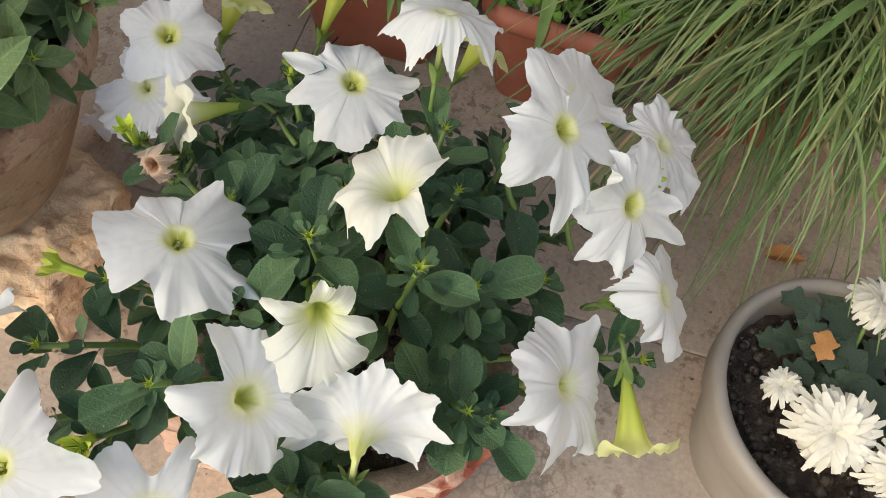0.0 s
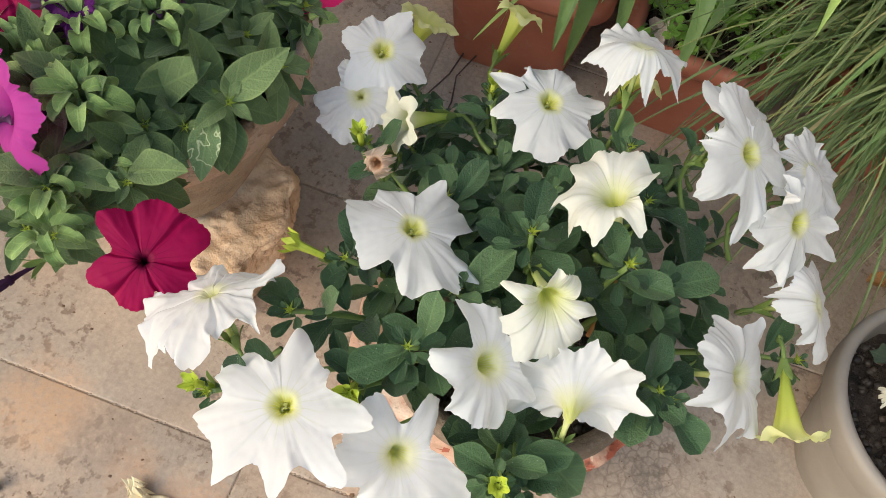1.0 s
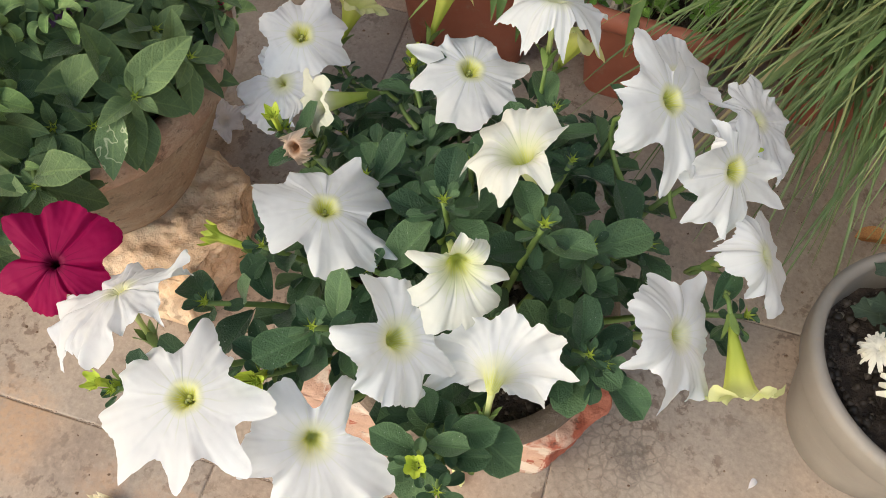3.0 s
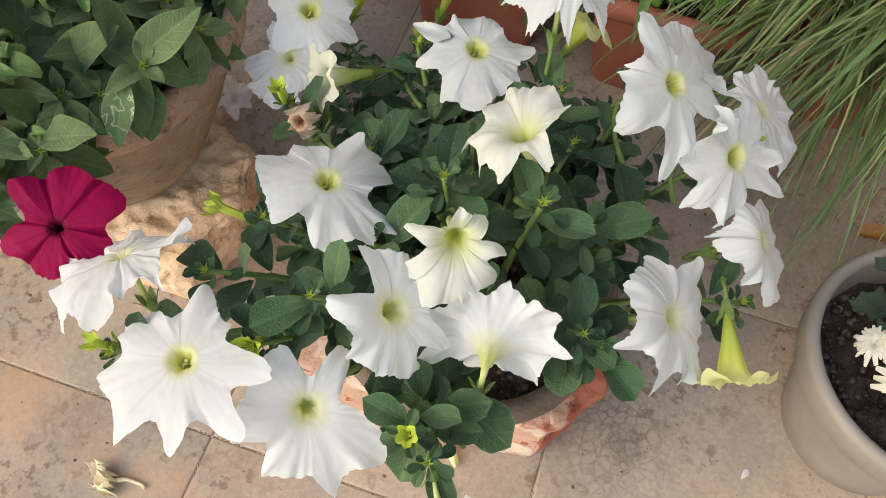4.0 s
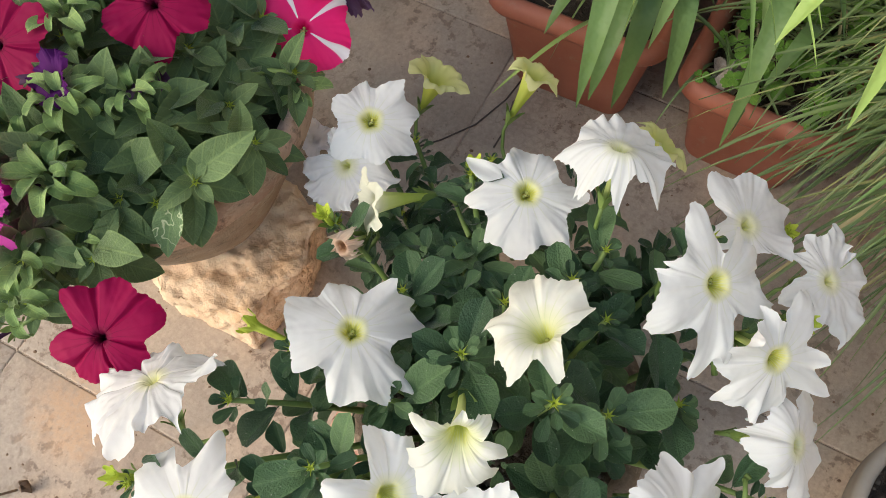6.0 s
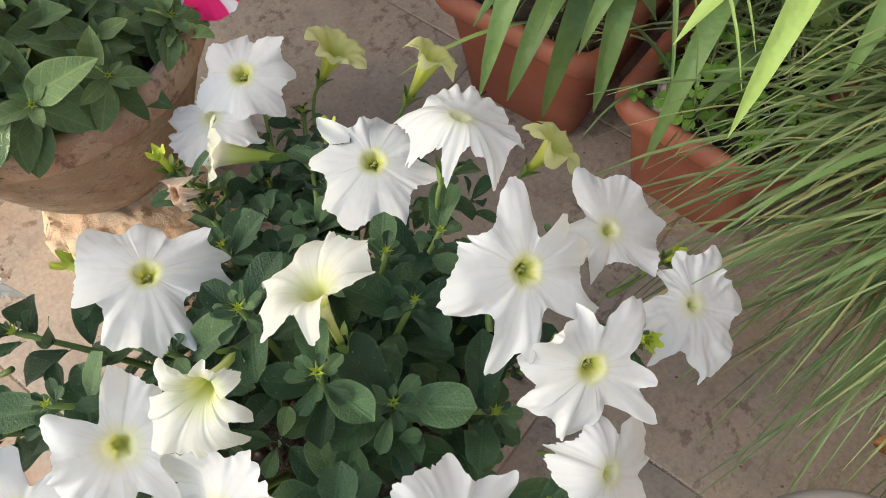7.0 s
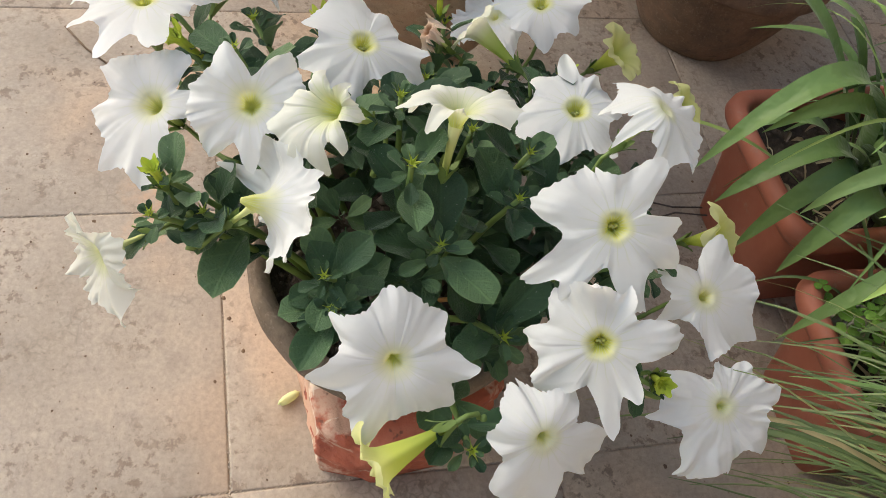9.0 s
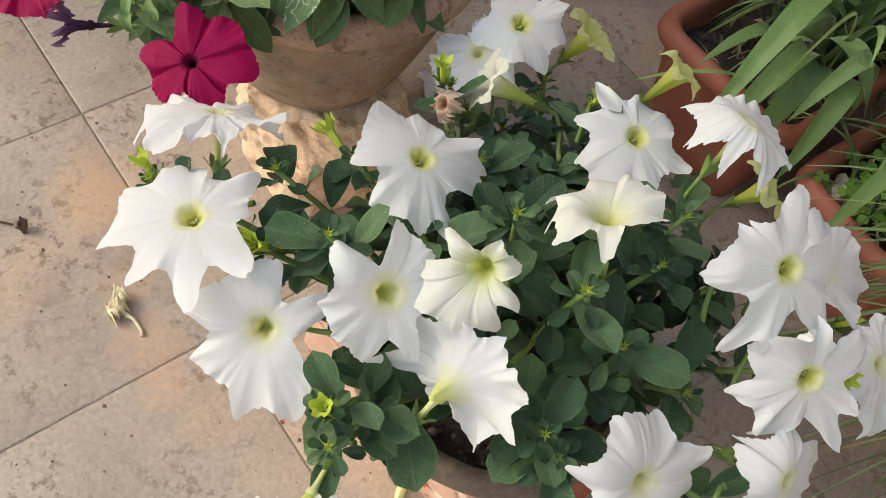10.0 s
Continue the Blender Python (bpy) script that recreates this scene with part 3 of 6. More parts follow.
def soil_disc(x, y, z, r, label, seed, lump=0.006):
    verts, faces = [(0, 0, 0.006)], []
    rings, sides = 14, 56
    for i in range(1, rings + 1):
        for k in range(sides):
            a = 2 * math.pi * k / sides
            p = Vector((r * i / rings * math.cos(a), r * i / rings * math.sin(a), 0))
            p.z = lump * noise.fractal(p * 60 + Vector((seed, 0, 0)), 0.8, 2, 4) + 0.004 * noise.noise(p * 25)
            verts.append(p)
    faces += [(0, 1 + k, 1 + (k + 1) % sides) for k in range(sides)]
    for i in range(rings - 1):
        for k in range(sides):
            a, b = 1 + i * sides + k, 1 + i * sides + (k + 1) % sides
            faces.append((a, a + sides, b + sides, b))
    ob = tagged(put("soil", mesh_of("soil", verts, faces), M_SOIL, Matrix.Translation((x, y, z))), label, "soil")
    r_ = random.Random(seed)
    pieces = []
    for _ in range(int(60000 * r * r)):
        a, q = r_.uniform(0, 6.28), r * 0.97 * math.sqrt(r_.random())
        s = 0.0012 + 0.0044 * r_.random() ** 3
        c = Vector((q * math.cos(a), q * math.sin(a), 0.001 + lump * 0.5 * r_.random()))
        vs = []
        for ring, high in ((1.0, -0.5), (0.95, 0.25), (0.45, 0.6)):
            vs += [c + Vector((s * ring * r_.uniform(0.6, 1.4) * math.cos(k * 1.257 + a), s * ring * r_.uniform(0.6, 1.4) * math.sin(k * 1.257 + a), s * (high + r_.uniform(-0.2, 0.2)))) for k in range(5)]
        pieces.append((vs, [(j + k, j + (k + 1) % 5, j + 5 + (k + 1) % 5, j + 5 + k) for j in (0, 5) for k in range(5)] + [(10, 11, 12, 13, 14)]))
    tagged(put("soil_crumb", mesh_of("soil_crumb", *joined(pieces)), M_CRUMBS, Matrix.Translation((x, y, z)), ob), kind="stuff")
    return ob


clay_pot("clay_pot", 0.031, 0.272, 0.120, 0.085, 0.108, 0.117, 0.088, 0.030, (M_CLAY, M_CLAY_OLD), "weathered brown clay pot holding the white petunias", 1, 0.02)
clay_pot("clay_pot", -0.328, 0.440, 0.101, 0.082, 0.143, 0.152, 0.197, 0.034, (M_CLAY, M_CLAY_RIM), "stained clay pot with flaking rim on a stone block", 4, 0.02)
clay_pot("clay_pot", -0.335, 0.905, 0.0, 0.085, 0.135, 0.145, 0.17, 0.035, (M_CLAY_DARK, M_CLAY_DARK), "dark weathered clay pot standing on the cement floor", 8, 0.03)


def grey_tub():
    x, y = 0.430, 0.260
    thing = root("plastic_pot", x, y, 0, "pale grey plastic pot with a rounded rim", "pot")
    at = Matrix.Translation((x, y, 0))
    body = [(0.0, 0.0), (0.070, 0.0), (0.074, 0.004), (0.083, 0.04), (0.092, 0.08), (0.099, 0.115), (0.102, 0.128)]
    v, f = lathe(body, 80, 0.003, 1)
    put("body", mesh_of("tub_body", v, f), M_TUB, at, thing)
    ring = [(0.100, 0.124), (0.107, 0.124), (0.110, 0.128), (0.113, 0.155), (0.112, 0.160), (0.107, 0.163), (0.102, 0.161), (0.100, 0.156), (0.096, 0.12), (0.090, 0.07)]
    v, f = lathe(ring, 96, 0.003, 2)
    put("rim", mesh_of("tub_rim", v, f), M_TUB, at, thing)
    soil_disc(x, y, 0.118, 0.097, "dark crumbly soil in the grey plastic pot", 12, 0.012)


grey_tub()


def rounded(w, d, r, z, steps=6):
    """A rounded rectangle as a ring of points."""
    out = []
    for cx, cy, a0 in ((w - r, r, -90), (w - r, d - r, 0), (r, d - r, 90), (r, r, 180)):
        for k in range(steps + 1):
            a = radians(a0 + 90 * k / steps)
            out.append((cx + r * math.cos(a), cy + r * math.sin(a), z))
    return out


def trough(x, y, turn, width, depth, height, label):
    """A plastic window box: tapered body, rolled rim, soil inside."""
    thing = root("plastic_trough", x, y, 0, label, "planter", "terracotta plastic troughs")
    at = Matrix.Translation((x, y, 0)) @ Matrix.Rotation(radians(turn), 4, "Z")

    def shell(rows):
        verts, faces, n = [], [], None
        for inset, z, r in rows:
            ring = [(px + inset, py + inset, pz) for px, py, pz in rounded(width - 2 * inset, depth - 2 * inset, r, z)]
            n = len(ring)
            verts += ring
        for i in range(len(rows) - 1):
            for k in range(n):
                a, b = i * n + k, i * n + (k + 1) % n
                faces.append((a, b, b + n, a + n))
        return verts, faces, n

    v, f, n = shell([(0.034, 0.0, 0.018), (0.032, 0.004, 0.02), (0.022, height * 0.5, 0.022), (0.013, height - 0.022, 0.024)])
    f.append(tuple(range(n))[::-1])
    put("body", mesh_of("trough_body", v, f), M_TROUGH, at, thing)
    v, f, n = shell([(0.013, height - 0.024, 0.024), (0.003, height - 0.022, 0.03), (0.0, height - 0.016, 0.032), (0.001, height - 0.006, 0.032), (0.006, height, 0.03), (0.013, height + 0.001, 0.026), (0.019, height - 0.004, 0.022), (0.022, height - 0.014, 0.02), (0.026, height - 0.06, 0.02)])
    put("rim", mesh_of("trough_rim", v, f), M_TROUGH, at, thing)
    nx, ny = 16, 36
    w, d, o = width - 0.046, depth - 0.046, 0.023
    verts = [(o + w * i / nx, o + d * j / ny, height - 0.034 + 0.010 * noise.fractal((i * 0.5 + x * 9, j * 0.5, 2), 0.8, 2, 3)) for j in range(ny + 1) for i in range(nx + 1)]
    faces = [(j * (nx + 1) + i, j * (nx + 1) + i + 1, (j + 1) * (nx + 1) + i + 1, (j + 1) * (nx + 1) + i) for j in range(ny) for i in range(nx)]
    tagged(put("soil", mesh_of("soil", verts, faces), M_SOIL, at), "dark soil with dry litter in the plastic trough", "soil")
    return at


TROUGH_A = trough(-0.090, 0.697, -12.0, 0.205, 0.52, 0.168, "terracotta plastic trough planted with strap-leaved lilies")
TROUGH_B = trough(0.122, 0.644, -15.0, 0.185, 0.52, 0.156, "terracotta plastic trough overgrown with clover and grass")
TROUGH_C = trough(0.365, 0.615, -13.0, 0.205, 0.52, 0.156, "terracotta plastic trough hidden under drooping grass")


def shade_wall(name, x0, y0, x1, y1, label):
    """A plain plastered wall with a coping, outside the walk, added to block light."""
    bm = bmesh.new()
    for a0, b0, a1, b1, z0, z1 in ((x0, y0, x1, y1, 0.0, 2.3), (x0 - 0.03, y0 - 0.03, x1 + 0.03, y1 + 0.03, 2.303, 2.38)):
        m = Matrix.Translation(((a0 + a1) / 2, (b0 + b1) / 2, (z0 + z1) / 2)) @ Matrix.Diagonal((a1 - a0, b1 - b0, z1 - z0, 1))
        bmesh.ops.create_cube(bm, size=1.0, matrix=m)
    bmesh.ops.bevel(bm, geom=bm.edges[:], offset=0.012, segments=2, affect="EDGES")
    tagged(put(name, from_bm(name, bm, False), M_PLASTER), label, kind="structure")


# added north and east, never in view: they cut skylight on the rear floor
shade_wall("wall_north", -1.3, 1.75, 1.60, 1.95, "unseen plastered wall added behind the troughs to block skylight")
shade_wall("wall_east", 1.40, -1.2, 1.60, 1.747, "unseen plastered wall added beside the pots to block skylight")
# added sun blocker, unseen; its south end sets where the rear shade begins
shade_wall("wall_west", -1.30, 0.15, -1.10, 1.747, "unseen plastered wall added behind the clay pots to shade the rear floor")


# ---- plants: shared shapes ----
def leaf_mesh(name, width, tip, fold, droop, wave, seed, petiole=0.12):
    """A leaf of length 1 along +y: cupped along the midrib, arching, waved at the edge."""
    rows, cols = 10, 4
    verts, faces, rim = [(-0.012, 0, 0), (0.012, 0, 0)], [], [0.0, 0.0]
    for j in range(rows + 1):
        s = j / rows
        y = petiole + (1 - petiole) * s
        if tip > 1:
            w = width * 1.25 * (s + 0.02) ** 0.75 * max(0.0, 1 - s ** 3.2) ** 0.5 + 0.012 * (1 - s)
        else:
            w = width * (math.sin(math.pi * min(1.0, (0.03 + 0.97 * s)) ** tip) ** 0.75 if s < 1 else 0.0) + 0.012 * (1 - s)
        for i in range(-cols, cols + 1):
            u = i / cols
            z = fold * abs(u) * w * 1.6 - droop * s * s + wave * math.sin(7 * s + 3 * seed + (2 if u > 0 else 0)) * u * u * w * 1.2
            z -= 0.012 * (1 - abs(u)) ** 4 * (1 - s)
            verts.append((u * w, y, z))
            rim.append(max(abs(u), s ** 6))
    n = 2 * cols + 1
    for j in range(rows):
        for i in range(n - 1):
            a = 2 + j * n + i
            faces.append((a, a + 1, a + n + 1, a + n))
    faces.append((0, 1, 2 + cols + 1, 2 + cols, 2 + cols - 1))
    return mesh_of(name, verts, faces, True, rim)


LEAVES = [leaf_mesh("leaf", 0.27 + 0.035 * (k % 3), 2.0, 0.16 + 0.09 * (k % 4), 0.06 + 0.10 * (k % 3), 0.12 + 0.08 * (k % 2), k, 0.13) for k in range(8)]
POINTED = [leaf_mesh("leaf", 0.205 + 0.03 * (k % 3), 0.86 + 0.06 * (k % 2), 0.10 + 0.08 * (k % 4), 0.10 + 0.12 * (k % 3), 0.12 + 0.10 * (k % 2), k + 11, 0.06) for k in range(8)]


def curled_leaf(width, turn, seed):
    """A young leaf of length 1 that rolls back on itself, folded along the midrib."""
    verts, faces, rim = [], [], []
    rows = 10
    y, z, a = 0.0, 0.0, 0.9
    for j in range(rows + 1):
        s = j / rows
        w = width * math.sin(math.pi * (0.06 + 0.90 * s)) ** 0.7
        for u in (-1, -0.5, 0, 0.5, 1):
            up = 0.55 * abs(u) * w + 0.05 * math.sin(9 * s + seed + u)
            verts.append((u * w * 0.8, y - up * math.sin(a), z + up * math.cos(a)))
            rim.append(abs(u))
        y, z, a = y + math.cos(a) / rows, z + math.sin(a) / rows, a - turn / rows
    for j in range(rows):
        for i in range(4):
            k = j * 5 + i
            faces.append((k, k + 1, k + 6, k + 5))
    return mesh_of("leaf", verts, faces, True, rim)


CURLED = [curled_leaf(0.24 + 0.03 * (k % 3), 2.2 + 0.6 * (k % 4), k) for k in range(6)]


def leaf_pose(base, way, up, size, roll=0.0):
    y = Vector(way).normalized()
    x = y.cross(Vector(up))
    if x.length < 1e-3:
        x = y.cross(Vector((0.3, 0.2, 1)))
    x.normalize()
    z = x.cross(y)
    m = Matrix((x, y, z)).transposed().to_4x4() @ Matrix.Rotation(roll, 4, "Y") @ Matrix.Diagonal((size * rng.uniform(0.9, 1.12), size, size, 1))
    m.translation = Vector(base)
    return m


def sepal_ring(count, length, width, spread, z0):
    pieces = []
    for k in range(count):
        a = 2 * math.pi * k / count + 0.3
        c, s = math.cos(a), math.sin(a)
        vs, fs = [], []
        for j in range(6):
            q = j / 5
            r = 0.0022 + spread * length * q ** 1.4
            w = width * math.sin(math.pi * (0.12 + 0.88 * q)) ** 0.8 if j < 5 else 0
            z = z0 + length * q * (1 - 0.25 * q)
            for u in (-1, 0, 1):
                vs.append((r * c - u * w * s, r * s + u * w * c, z + 0.0012 * abs(u)))
        for j in range(5):
            for i in range(2):
                b = j * 3 + i
                fs.append((b, b + 1, b + 4, b + 3))
        pieces.append((vs, fs))
    return joined(pieces)


def trumpet_tube(length, mouth=0.0062, waist=0.0030):
    rows = [(0.0002, -length), (waist * 0.7, -length + 0.0004), (waist, -length + 0.003), (waist * 1.05, -length * 0.6), (waist * 1.5, -length * 0.32), (mouth * 0.90, -0.0095), (mouth, -0.0062)]
    verts, faces = lathe(rows, 16)
    verts = [(x * (1 + 0.10 * math.cos(5 * math.atan2(y, x))), y * (1 + 0.10 * math.cos(5 * math.atan2(y, x))), z) for x, y, z in verts]
    return verts, faces


v_, f_ = trumpet_tube(0.042)
TUBE_LONG = mesh_of("tube", v_, f_)
v_, f_ = trumpet_tube(0.030, 0.0062, 0.0024)
TUBE_SHORT = mesh_of("tube", v_, f_)
CALYX = mesh_of("calyx", *sepal_ring(5, 0.020, 0.0030, 0.38, -0.046))
CALYX_SHORT = mesh_of("calyx", *sepal_ring(5, 0.016, 0.0026, 0.42, -0.033))


def stamen_mesh():
    """Five uneven anthers and a broad stigma, crowded in the throat."""
    pieces = []
    for k, (a, r, high, big) in enumerate(((0.2, 0.0027, -0.0030, 1.0), (1.5, 0.0021, -0.0016, 1.15), (2.9, 0.0029, -0.0042, 0.9), (3.9, 0.0018, -0.0022, 1.1), (5.2, 0.0026, -0.0050, 0.85), (0.0, 0.0, -0.0020, 1.0))):
        top = (r * math.cos(a), r * math.sin(a), high)
        pieces.append(tube([(0.0010 * math.cos(a), 0.0010 * math.sin(a), -0.018), top], 0.0004, 5))
        w, h = 0.00115 * big * (1.2 if k % 2 else 0.85), 0.0009 * big
        bead = [(top[0] + w * math.cos(b) * math.cos(c) * (1.0 + 0.3 * math.cos(a)), top[1] + w * math.sin(b) * math.cos(c) * (1.0 - 0.3 * math.cos(a)), top[2] + h * math.sin(c)) for c in (-1.2, 0, 1.2) for b in (0, 1.05, 2.1, 3.14, 4.2, 5.24)]
        pieces.append((bead, [(j * 6 + i, j * 6 + (i + 1) % 6, j * 6 + 6 + (i + 1) % 6, j * 6 + 6 + i) for j in range(2) for i in range(6)] + [(12, 13, 14, 15, 16, 17)]))
    return mesh_of("stamen", *joined(pieces))


STAMEN = stamen_mesh()


def corolla_mesh(lobes, seed, droop=0.006, ruffle=0.0016, notch=0.20, cone=0.0, curl=1.0, stripes=False, sharp=None, depth=0.0085, fold=0.0003, size=1.03, blunt=0.6, crease=0.0, throat=0.74, bell=0.0):
    """The flared limb and deep throat of a petunia. lobes: (degrees, millimetres out, millimetres of the tip over the throat, degrees of roll at the end) of each
    point, counter-clockwise; the last two may be left out."""
    r = random.Random(seed)
    rows_in = sorted(((l[0] % 360, *l[1:]) for l in lobes), key=lambda l: l[0])
    lobes = [(l[0], l[1] * size / 1000) for l in rows_in]
    n = len(lobes)
    falls = [0.002 + cone * l[1] * size / 1000 - l[2] / 1000 if len(l) > 2 else droop * r.uniform(-0.4, 1.8) * curl for l in rows_in]
    rolls = [radians(l[3]) if len(l) > 3 else radians(r.choice((-60, -32, -10, 8, 26))) * curl for l in rows_in]
    dips = [r.choice((0.35, 0.7, 1.0, 1.35, 1.7)) for _ in lobes]
    folds = [r.choice((-1.0, 0.7, 1.0, 1.5)) for _ in lobes]
    sharps = [sharp or r.choice((0.85, 1.1, 1.4, 1.8)) for _ in lobes]
    skews = [r.uniform(0.75, 1.3) for _ in lobes]
    blunts = [r.choice((0.05, 0.16, 0.26, 0.36)) * blunt for _ in lobes]
    laps = [r.choice((-1, 0, 0, 1)) * curl for _ in lobes]
    flips = [r.choice((-1.2, -0.6, 0.5, 1.0)) * curl for _ in lobes]
    rings, around = 24, 220
    verts, faces, reach, stripe = [], [], [], []
    mouth = 0.0062 * throat
    for j in range(7):
        q = j / 6
        rad, z = throat * (0.0024 + 0.0038 * q), -0.0038 - bell - depth * (1 - q)
        for k in range(around):
            a = 2 * math.pi * k / around
            w = 1 + 0.14 * q * math.cos(5 * a + seed) + 0.10 * q * noise.noise((math.cos(a) * 2 + seed, math.sin(a) * 2, 0.4))
            verts.append((rad * w * math.cos(a), rad * w * math.sin(a), z))
            reach.append(0.02 * q)
            stripe.append(0.2)
    for j in range(1, rings + 1):
        p = j / rings
        for k in range(around):
            deg = 360 * k / around
            i = max((m for m in range(n) if lobes[m][0] <= deg), default=n - 1)
            o = (i + 1) % n
            a0, l0 = lobes[i]
            a1, l1 = lobes[o]
            gap = (a1 - a0) % 360 or 360
            s = ((deg - a0) % 360) / gap
            swell = math.sin(math.pi * s ** skews[i])
            flat = blunts[i] if s < 0.5 else blunts[o]
            swell = max(0.0, swell - flat) / (1 - flat)
            ease = 3 * s * s - 2 * s ** 3
            cut = min(0.6, notch * dips[i] * min(1.5, gap / 48) * (0.85 + 0.2 * min(1.2, sharps[i])))
            u = Vector((math.cos(radians(deg)), math.sin(radians(deg)), 0))
            edge = (l0 + (l1 - l0) * ease) * (1 - cut * swell ** sharps[i])
            edge *= 1 + 0.025 * noise.noise((u.x * 6 + seed, u.y * 6, 1.1)) + 0.032 * noise.noise((u.x * 17 + seed, u.y * 17, 5.1)) - 0.050 * max(0.0, noise.noise((u.x * 33 + seed, u.y * 33, 8.4)) - 0.15)
            edge *= 1 + 0.20 * flat * max(0.0, 1 - min(s, 1 - s) / 0.07)
            fall = falls[i] + (falls[o] - falls[i]) * ease
            near = 0.5 + 0.5 * math.cos(2 * math.pi * s)
            roll = (rolls[i] if s < 0.5 else rolls[o]) * near
            long = edge - mouth
            rim = mouth * (1 + 0.14 * math.cos(5 * radians(deg) + seed) + 0.10 * noise.noise((u.x * 2 + seed, u.y * 2, 0.4)))
            rad = rim + (edge - rim) * p ** 0.95
            x0, y0 = rad * u.x, rad * u.y
            out = max(0.0, rad - mouth) / (l0 + (l1 - l0) * ease - mouth)
            z = -0.0038 + 0.0048 * math.sin(min(1, max(0.0, rad - mouth) / 0.0045) * math.pi / 2) ** 0.9 + cone * rad
            z -= bell * max(0.0, 1 - max(0.0, rad - mouth) / 0.024) ** 2
            z -= fall * out ** (2.0 if fall < 0.012 else 2.5)
            if p > 0.66:
                # the lobe's end turns up or back along an arc
                q = (p - 0.66) / 0.34
                bow = roll * q
                d = long * (p ** 0.95 - 0.66 ** 0.95)
                if abs(bow) > 1e-4:
                    rad += d * (math.sin(bow) / bow - 1)
                    z += d * (1 - math.cos(bow)) / bow
            z -= crease * max(0.0, min(2.0, (gap - 24) / 16)) * p ** 0.8 * max(0.0, 1 - abs(s - 0.5) * 9)
            z += fold * p ** 1.4 * (math.cos(2 * math.pi * s) * 0.5) * folds[i]
            # one lobe's margin rises while its neighbour's falls
            z += flips[i] * 0.0034 * p ** 3 * math.sin(2 * math.pi * s) * min(1.0, gap / 40)
            # neighbouring lobes lap over one another along a thin line
            z += laps[i] * 0.0008 * p ** 2 * math.tanh((s - 0.5) * 16) * math.sin(math.pi * s) ** 2
            z -= 0.0007 * p * (1 - 0.4 * p) * max(0.0, math.cos(2.5 * radians(deg) + seed)) ** 24
            z += ruffle * 1.3 * p ** 1.5 * noise.noise((x0 * 42 + seed * 1.7, y0 * 42, seed))
            z += ruffle * 0.8 * p * (0.22 - abs(noise.noise((x0 * 62 + seed, y0 * 62, 3.3))))
            z += ruffle * 0.22 * p * noise.noise((x0 * 260 + seed, y0 * 210, 7.7))
            z += ruffle * 1.3 * p ** 4 * noise.noise((u.x * 8 + seed, u.y * 8, p))
            side = ruffle * 1.3 * p ** 2 * noise.noise((x0 * 60 + 9, y0 * 60 + seed, p))
            verts.append((rad * u.x - side * u.y, rad * u.y + side * u.x, z))
            reach.append(min(1.0, 0.02 + max(0.0, p * long) / 0.036))
            mid = abs(((deg - 18) % 72) / 72 - 0.5) * 2
            stripe.append(max(0.0, 1 - mid / (0.17 + 0.20 * p)) if p > 0.12 else 0.3)
    rows = rings + 7
    faces.append(tuple(range(around))[::-1])
    for j in range(rows - 1):
        for k in range(around):
            a, b = j * around + k, j * around + (k + 1) % around
            faces.append((a, b, b + around, a + around))
    me = mesh_of("flower", verts, faces, True, reach)
    if stripes:
        layer = me.attributes.new("stripe", "FLOAT", "POINT")
        layer.data.foreach_set("value", stripe)
    return me


def trumpet_mesh(seed, length, mouth, flare=0.5, jag=0.22, crumple=0.2):
    """A narrow funnel that widens slowly to a small wavy rim."""
    r = random.Random(seed)
    rings, around = 18, 70
    phase = r.uniform(0, 1.2)
    tips = [r.uniform(0.7, 1.3) for _ in range(5)]
    verts, faces, reach = [], [], []
    for j in range(rings + 1):
        t = j / rings
        for k in range(around):
            a = 2 * math.pi * k / around
            five = math.cos(5 * a + phase)
            lobe = tips[int(((5 * a + phase) / (2 * math.pi) + 0.5)) % 5]
            if t < 0.7:
                q = t / 0.7
                rad = 0.0021 + (0.40 * mouth - 0.0021) * q ** 1.35
                z = -length * (1 - q)
                rad *= 1 + 0.09 * five * q
            else:
                q = (t - 0.7) / 0.3
                rad = mouth * (0.40 + 0.60 * q * (1 + jag * lobe * five * q)) * (1 + 0.09 * five * (1 - q))
                z = 0.30 * mouth * math.sin(1.9 * q) - flare * mouth * q * q * (0.6 + 0.4 * five) + 0.14 * mouth * q * noise.noise((math.cos(a) * 2.5 + seed, math.sin(a) * 2.5, q))
            if t > 0.7:
                rad *= 1 + crumple * q * noise.noise((math.cos(a) * 3.5 + seed, math.sin(a) * 3.5, q * 2.0 + 4))
                z += crumple * 0.8 * mouth * q * noise.noise((math.cos(a) * 4.5, math.sin(a) * 4.5 + seed, q * 2.5))
            verts.append((rad * math.cos(a), rad * math.sin(a), z))
            reach.append(t)
    for j in range(rings):
        for k in range(around):
            a, b = j * around + k, j * around + (k + 1) % around
            faces.append((a, b, b + around, a + around))
    return mesh_of("flower", verts, faces, True, reach)


